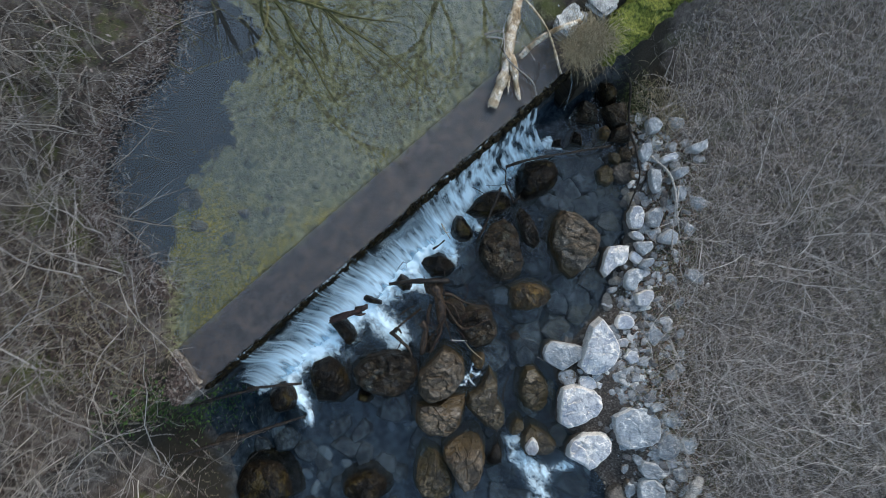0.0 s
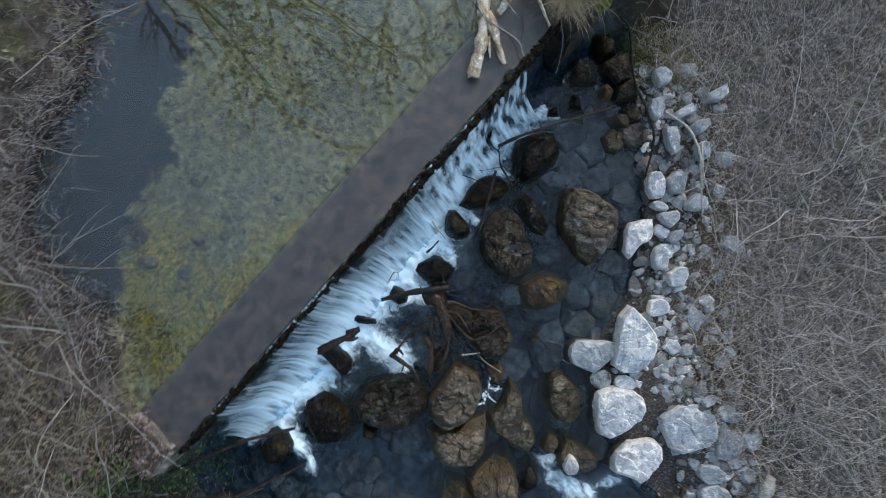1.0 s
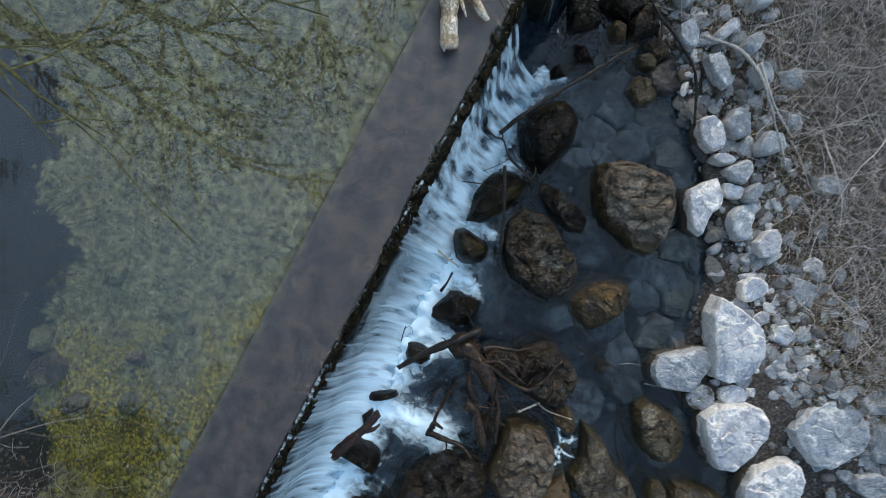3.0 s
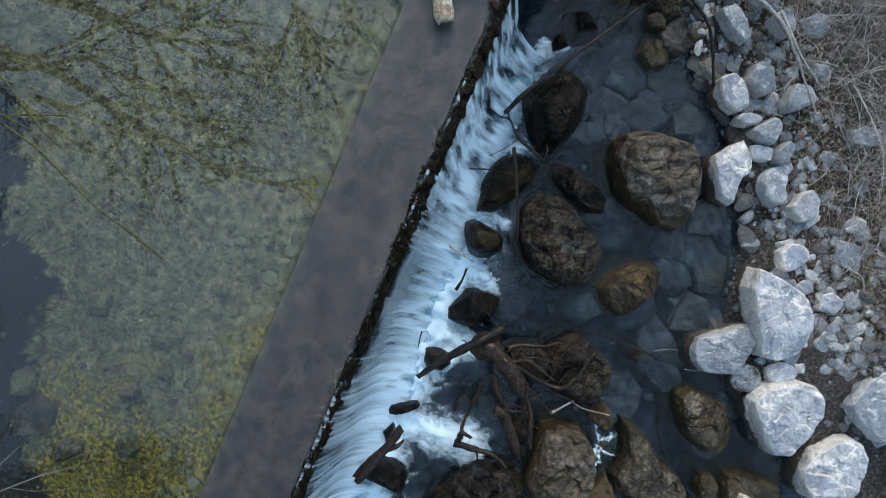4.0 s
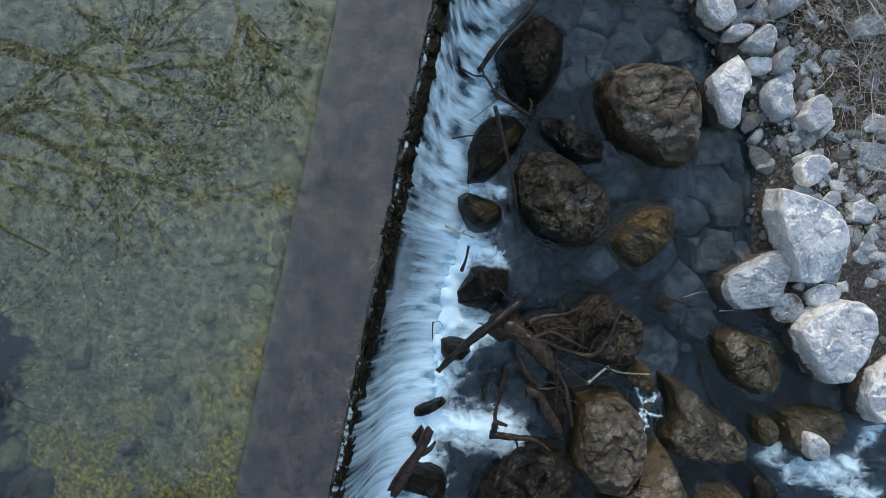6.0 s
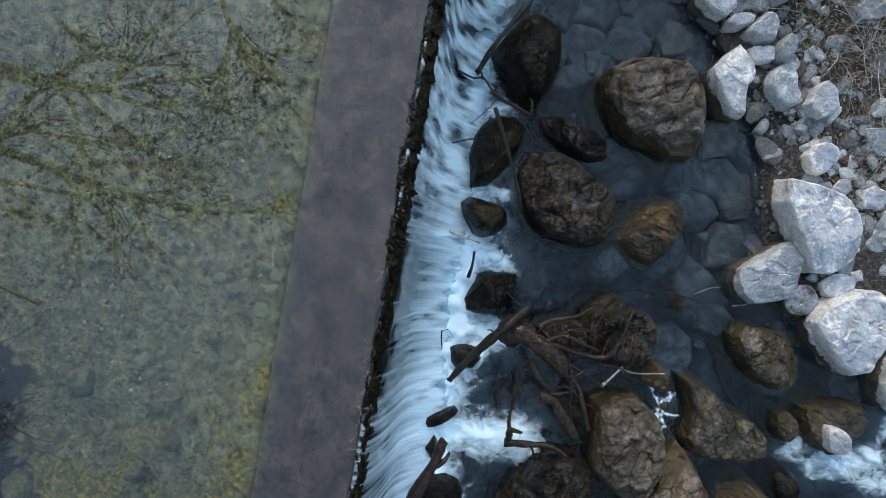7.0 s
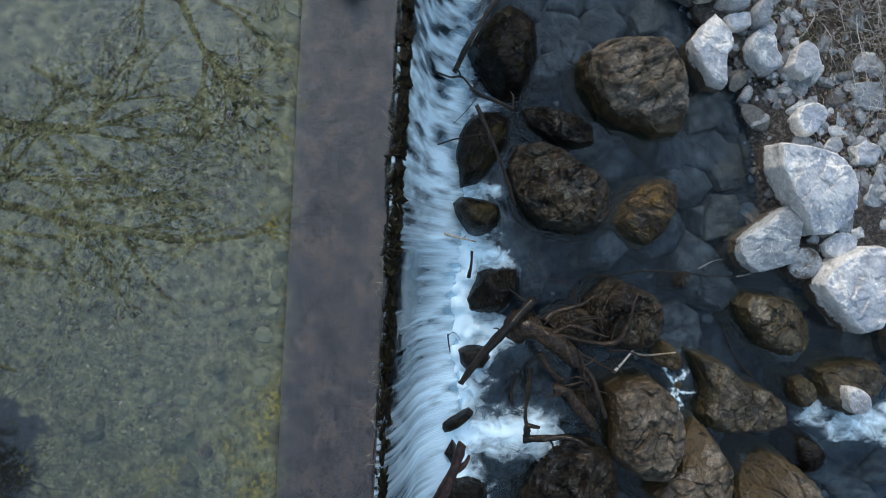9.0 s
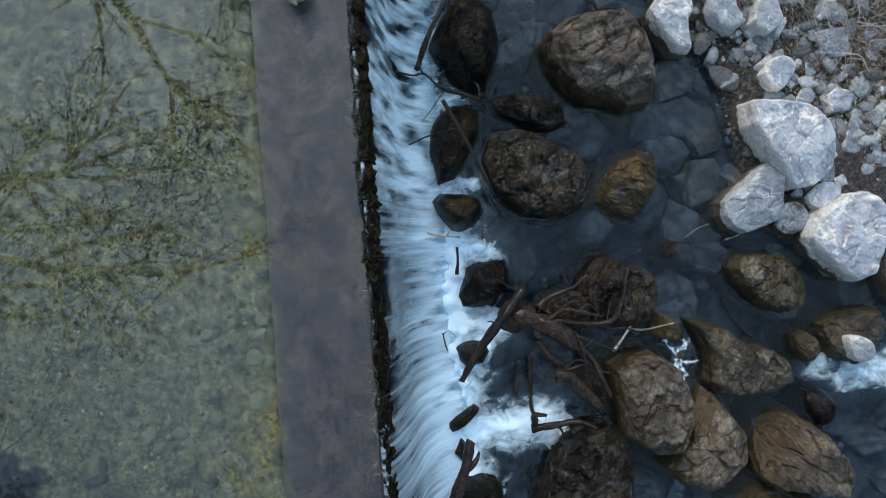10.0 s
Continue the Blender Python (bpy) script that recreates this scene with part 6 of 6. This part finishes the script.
def leaves(name, count, seed, place, low, high, mat, label, lift=0.02, level=0.0):
    rng = random.Random(seed)
    verts, faces = [], []
    for k in range(count):
        x, y = place(rng)
        z = (level or ground_z(x, y) + 0.03) + rng.uniform(0.0, lift)
        s = rng.uniform(low, high)
        m = pose(x, y, z, rng.uniform(-30, 30), rng.uniform(-30, 30), rng.uniform(0, 360))
        for q in ((-1, 0, 0.0), (-0.2, 0.45, 0.16), (0.9, 0, 0.06), (-0.2, -0.45, 0.16)):
            verts.append((m @ (Vector(q) * s))[:])
        b = k * 4
        faces += [(b, b + 2, b + 1), (b, b + 3, b + 2)]
    return tagged(mesh_object(name, verts, faces, mat, smooth=False), label, "leaves", kind="stuff")


def shore_band(rng):
    x, y = along_shore(rng)
    return x + 0.25, y + 0.3


leaves("leaf_litter", 20000, 31, right_bank, 0.012, 0.032, LITTER, "brown fallen leaves covering the bank")
leaves("leaf_litter", 9000, 32, left_bank, 0.02, 0.05, DARK_LITTER, "brown fallen leaves covering the bank")
leaves("leaf_litter", 4200, 33, shore_band, 0.012, 0.035, RUSSET, "brown fallen leaves between the shore stones")
leaves("leaf_litter", 170, 35, lambda r: (r.uniform(-0.68, 0.0), r.uniform(LIP_A, LIP_B)), 0.004, 0.012, DARK_LITTER, "scraps of leaf on the weir crest", 0.006, 1.618)
leaves("leaf_litter", 60, 36, in_upper, 0.006, 0.02, LITTER, "sunken leaves on the pond bed", 0.05)
leaves("leaf_litter", 2600, 37, lambda r: (r.gauss(-1.6, 0.9), r.gauss(-4.5, 0.35)), 0.02, 0.05, DARK_LITTER, "damp brown leaves by the abutment", 0.05)
leaves("leaf_litter", 500, 38, lambda r: (r.uniform(-0.8, 0.0), r.uniform(LIP_A - 0.55, LIP_A - 0.05)), 0.015, 0.045, DARK_LITTER, "brown leaves on the abutment end", 0.02, 1.765)
blades("dry_grass", 1500, 27, lambda r: (r.gauss(-1.5, 0.9), r.gauss(-4.45, 0.4)), 0.1, 0.4, 0.0035, STRAW, "dry straw-coloured grass on the bank")
blades("green_grass", 900, 28, lambda r: (r.gauss(-0.18, 0.2), r.gauss(-4.75, 0.18)), 0.04, 0.14, 0.005, GREEN, "moss-green grass by the abutment")
blades("dry_grass", 700, 29, lambda r: (r.gauss(1.45, 0.28), r.gauss(4.95, 0.2)), 0.15, 0.45, 0.004, STRAW, "tussock of dry grass over the pool's end")
blades("green_grass", 700, 30, lambda r: (r.gauss(1.15, 0.25), r.gauss(4.75, 0.2)), 0.1, 0.3, 0.004, GREEN, "dark green grass over the pool's end")
def pond_edge(rng):
    k = rng.uniform(2, 7.99)
    (ax, ay), (bx, by) = UPPER_EDGE[int(k)], UPPER_EDGE[int(k) + 1]
    w = k - int(k)
    return ax * (1 - w) + bx * w + rng.gauss(0, 0.14), ay * (1 - w) + by * w + rng.gauss(0, 0.14)


def grass_band(rng):
    x, y = along_shore(rng)
    o = 0.42 + rng.gauss(0, 0.12)
    return x + 0.7 * o, y + 0.7 * o


leaves("leaf_litter", 5000, 39, pond_edge, 0.015, 0.04, DARK_LITTER, "damp leaves along the pond's edge", 0.06)
blades("fine_twigs", 1500, 41, pond_edge, 0.15, 0.6, 0.003, TWIG, "dead stems along the pond's edge", 1.0)
blades("green_grass", 4200, 42, grass_band, 0.05, 0.18, 0.0035, GREEN, "thin green grass between stones and brush")
blades("dry_grass", 1600, 43, grass_band, 0.08, 0.3, 0.003, STRAW, "dry grass between stones and brush")
leaves("leaf_litter", 2200, 44, in_upper, 0.008, 0.03, DARK_LITTER, "dark sunken leaves on the pond bed", 0.04)
leaves("ivy", 700, 34, lambda r: (r.gauss(0.0, 0.3), r.gauss(-4.7, 0.3)), 0.02, 0.045, IVY, "green ivy leaves on the bank", 0.15)


# low canes that lean out over the shore stones
for k, (x, y) in enumerate([(3.3, 4.3), (3.9, 3.6), (4.5, 3.0), (5.0, 2.5), (5.7, 2.2), (6.6, 1.9), (2.2, 5.0), (1.4, 5.3)]):
    shrub(x, y, 3000 + k, 30, 0.28, 0.4, 1.1, 0.0055, "sparse pale dead canes leaning over the shore stones", 0.7, 1.45)


# ---- trees of the far bank, mirrored in the pond ----
def spray(rng, out, points, r0, r1, depth, droop=0.0):
    """A limb with slender side branches that fan forward along it, down to fine twigs."""
    pts = spline(points, 5) if depth == 3 else np.asarray(points)
    k = len(pts)
    rad = r0 + (r1 - r0) * np.linspace(0, 1, k) ** 1.4
    out[1 if depth > 1 else 0].append((pts, rad))
    if depth == 0:
        return
    length = float(np.linalg.norm(np.diff(pts, axis=0), axis=1).sum())
    count = {3: int(4 + length * 3.0), 2: int(1.5 + length * 2.6), 1: int(0.3 + length * 1.2)}[depth]
    for _ in range(count):
        w = rng.uniform(0.12, 1.0) * (k - 1)
        i = min(int(w), k - 2)
        p = pts[i] + (pts[i + 1] - pts[i]) * (w - i)
        d = pts[i + 1] - pts[i]
        d = d / (np.linalg.norm(d) + 1e-9)
        e = d + np.array([rng.gauss(0, 0.5), rng.gauss(0, 0.5), rng.gauss(0.0, 0.35)])
        e /= np.linalg.norm(e)
        n = {3: rng.uniform(0.5, 1.7), 2: rng.uniform(0.25, 0.9), 1: rng.uniform(0.12, 0.4)}[depth]
        steps = 6 if depth > 1 else 4
        line, q = [], p.copy()
        for _ in range(steps):
            line.append(q.copy())
            q = q + e * n / (steps - 1)
            e = e + np.array([rng.gauss(0, 0.15), rng.gauss(0, 0.15), rng.gauss(-droop, 0.11)])
            e /= np.linalg.norm(e)
        start = min(rad[i] * 0.6, {3: 0.024, 2: 0.011, 1: 0.006}[depth])
        spray(rng, out, line, max(start, 0.004), 0.003, depth - 1, droop)


def leaning_tree(stem, r0, r1, limbs, seed, label):
    """A bare tree: a stem through a few places from the ground up, and its limbs."""
    rng = random.Random(seed)
    pts = spline(stem, 8)
    v, f = tubes([(pts, np.linspace(r0, r1, len(pts)))], 10)
    ob = mesh_object("tree", v, f, BARK_TREE)
    out = {0: [], 1: []}
    for points, a, b in limbs:
        spray(rng, out, points, a * 1.35, b * 1.6, 3, 0.01)
    v, f = tubes(out[1], 5)
    tagged(mesh_object("crown", v, f, BARK_TREE, ob), kind="stuff")
    v, f = tubes(out[0], 3)
    tagged(mesh_object("twig_tangle", v, f, BARK_TREE, ob), kind="stuff")
    return tagged(ob, label, "tree", "bare trees of the bank")


BOUGHS = {
    "A": ([(-5.66, 1.65, 4.30), (-5.63, 1.79, 5.00), (-5.63, 1.88, 5.80), (-5.44, 2.08, 7.00)], 0.1, 0.055),
    "A1": ([(-5.44, 2.08, 7.00), (-5.07, 2.47, 7.00), (-4.30, 2.80, 6.80), (-3.51, 2.85, 6.40)], 0.03, 0.006),
    "A2": ([(-5.44, 2.08, 7.00), (-4.76, 2.27, 6.90), (-4.13, 2.38, 6.70), (-3.26, 2.46, 6.30)], 0.03, 0.006),
    "A3": ([(-5.44, 2.08, 7.00), (-4.66, 1.95, 6.90), (-3.97, 1.98, 6.60), (-3.07, 1.95, 6.20), (-2.51, 1.76, 6.00)], 0.03, 0.006),
    "A4": ([(-5.53, 1.98, 6.50), (-5.09, 1.63, 6.60), (-4.48, 1.34, 6.50), (-3.78, 1.00, 6.20), (-3.12, 0.86, 6.00)], 0.03, 0.006),
    "A5": ([(-5.29, 2.23, 7.00), (-5.28, 2.70, 7.20), (-5.36, 3.28, 7.30)], 0.03, 0.006),
    "A6": ([(-5.62, 1.94, 6.20), (-5.37, 1.54, 6.30), (-5.12, 1.05, 6.20), (-4.64, 0.43, 6.00), (-4.24, -0.09, 5.80)], 0.03, 0.006),
    "B": ([(-5.73, 0.72, 4.20), (-5.67, 0.78, 5.00), (-5.35, 0.70, 5.80), (-5.09, 0.60, 6.00), (-4.26, 0.51, 6.00), (-3.25, 0.39, 5.80), (-2.08, 0.56, 5.50), (-1.64, 0.91, 5.30)], 0.075, 0.012),
    "B1": ([(-5.23, 0.67, 5.90), (-4.78, 0.87, 6.10), (-4.01, 0.99, 6.10), (-3.18, 1.17, 5.90)], 0.03, 0.006),
    "B2": ([(-5.32, 0.69, 5.90), (-4.89, 0.42, 5.90), (-4.39, 0.12, 5.80), (-3.93, -0.19, 5.60)], 0.03, 0.006),
    "B3": ([(-5.67, 0.78, 5.00), (-5.56, 1.16, 5.50), (-4.95, 1.09, 5.80), (-4.25, 1.22, 5.90), (-3.49, 1.45, 5.80)], 0.03, 0.006),
    "B4": ([(-5.78, 0.34, 5.00), (-5.42, 0.38, 5.40), (-4.78, 0.36, 5.60), (-3.77, 0.54, 5.70), (-2.82, 0.91, 5.60)], 0.03, 0.006),
    "C": ([(-3.77, 4.20, 6.20), (-3.52, 3.64, 6.40), (-3.30, 3.24, 6.40), (-2.92, 2.85, 6.30), (-2.49, 2.41, 6.20), (-1.79, 1.89, 6.00)], 0.04, 0.008),
    "C1": ([(-3.30, 3.24, 6.40), (-3.30, 2.77, 6.40), (-3.26, 2.29, 6.30), (-3.13, 1.81, 6.10)], 0.03, 0.006),
    "C2": ([(-3.26, 3.20, 6.40), (-2.85, 2.60, 6.30), (-2.48, 2.02, 6.10)], 0.03, 0.006),
    "C3": ([(-3.23, 3.17, 6.40), (-2.48, 2.68, 6.20), (-2.13, 2.28, 6.00)], 0.03, 0.006),
    "D": ([(-6.32, 3.06, 7.00), (-5.80, 2.79, 7.00), (-5.23, 2.53, 7.00)], 0.03, 0.006),
    "E": ([(-9.04, 0.39, 6.50), (-8.06, 0.38, 6.80), (-7.05, 0.93, 7.00), (-6.29, 1.98, 7.20)], 0.05, 0.02),
}
TREES = "tall leafless tree with mossy bark on the bank"
leaning_tree([(-6.7, 1.9, ground_z(-6.7, 1.9) - 0.1), (-6.2, 1.7, 3.2), *BOUGHS["A"][0]], 0.17, 0.075, [BOUGHS[k] for k in ("A1", "A2", "A3", "A4", "A5", "A6", "D")], 5, TREES)
leaning_tree([(-6.6, 0.7, ground_z(-6.6, 0.7) - 0.1), (-6.1, 0.7, 3.0), *BOUGHS["B"][0][:3]], 0.11, 0.06, [(BOUGHS["B"][0][2:], 0.05, 0.01), *[BOUGHS[k] for k in ("B1", "B2", "B3", "B4")]], 6, TREES)
leaning_tree([(-5.6, 7.2, ground_z(-5.6, 7.2) - 0.1), (-5.0, 6.2, 4.0), (-4.3, 5.2, 5.6), *BOUGHS["C"][0][:2]], 0.14, 0.05, [(BOUGHS["C"][0][1:], 0.035, 0.006), *[BOUGHS[k] for k in ("C1", "C2", "C3")],
    ([(-4.3, 5.2, 5.6), (-4.3, 4.5, 6.3), (-4.5, 3.8, 6.8), (-4.7, 3.2, 7.0)], 0.03, 0.006), ([(-4.3, 5.2, 5.6), (-3.2, 5.0, 6.2), (-2.4, 4.5, 6.5), (-1.6, 3.8, 6.4)], 0.03, 0.006),
    ([(-3.77, 4.2, 6.2), (-2.9, 3.9, 6.4), (-2.2, 3.3, 6.4), (-1.5, 2.9, 6.2)], 0.025, 0.005)], 7, TREES)
leaning_tree([(-9.6, 0.2, ground_z(-9.6, 0.2) - 0.1), (-9.3, 0.3, 4.0), *BOUGHS["E"][0][:2]], 0.15, 0.06, [(BOUGHS["E"][0][1:], 0.04, 0.01), ([(-8.06, 0.38, 6.8), (-7.2, 0.0, 7.3), (-6.4, -0.2, 7.4), (-5.6, -0.2, 7.2)], 0.03, 0.006),
    ([(-8.06, 0.38, 6.8), (-7.4, 1.2, 7.4), (-6.8, 2.2, 7.8), (-6.0, 3.0, 7.8)], 0.03, 0.006)], 8, TREES)


# ---- unseen ivy-clad trees, added to block sky and darken the water's mirror ----
def sky_block_tree(x, y, height, spread, seed):
    rng = random.Random(seed)
    z = ground_z(x, y) - 0.1
    trunk = spline([(x, y, z), (x + 0.2, y + 0.15, z + height * 0.5), (x + 0.1, y + 0.3, z + height)], 10)
    v, f = tubes([(trunk, np.linspace(0.24, 0.05, len(trunk)))], 10)
    ob = mesh_object("tree", v, f, BARK_TREE)
    limbs, verts, faces = [], [], []
    for k in range(46):
        h = rng.uniform(0.38, 0.98)
        a = rng.uniform(0, 6.28)
        n = spread * (1.15 - abs(h - 0.62) * 1.4) * rng.uniform(0.5, 1.0)
        p = np.array([x + 0.15, y + 0.2, z + height * h])
        q = p + np.array([math.cos(a) * n, math.sin(a) * n, n * rng.uniform(0.1, 0.5)])
        limbs.append((np.array([p, (p + q) / 2 + [0, 0, 0.1], q]), [0.05, 0.03, 0.01]))
        for _ in range(420):
            w = rng.random() ** 0.6
            c = p + (q - p) * w + np.array([rng.gauss(0, 0.32), rng.gauss(0, 0.32), rng.gauss(0, 0.28)])
            m = Vector((rng.gauss(0, 1), rng.gauss(0, 1), rng.gauss(0, 0.6))).normalized()
            o = m.cross(Vector((rng.gauss(0, 1), rng.gauss(0, 1), rng.gauss(0, 1)))).normalized()
            s, c = rng.uniform(0.045, 0.10), Vector(c)
            b = len(verts)
            verts += [(c - m * s)[:], (c + o * s * 0.6)[:], (c + m * s)[:], (c - o * s * 0.6)[:]]
            faces += [(b, b + 2, b + 1), (b, b + 3, b + 2)]
    v, f = tubes(limbs, 5)
    tagged(mesh_object("crown", v, f, BARK_TREE, ob), kind="stuff")
    tagged(mesh_object("foliage", verts, faces, IVY, ob, smooth=False), "dark green ivy leaves", kind="stuff")
    return tagged(ob, "unseen ivy-clad tree added to darken the water's reflection", "tree", "ivy-clad trees of the bank")


for k, (x, y, h) in enumerate([(-15.0, -4.5, 13.0), (-14.5, -8.0, 15.0), (-5.1, -9.4, 11.5), (-10.6, -9.6, 12.0), (1.0, -9.6, 11.5)]):
    sky_block_tree(x, y, h, 2.9 if k < 2 else 2.4, 60 + k)
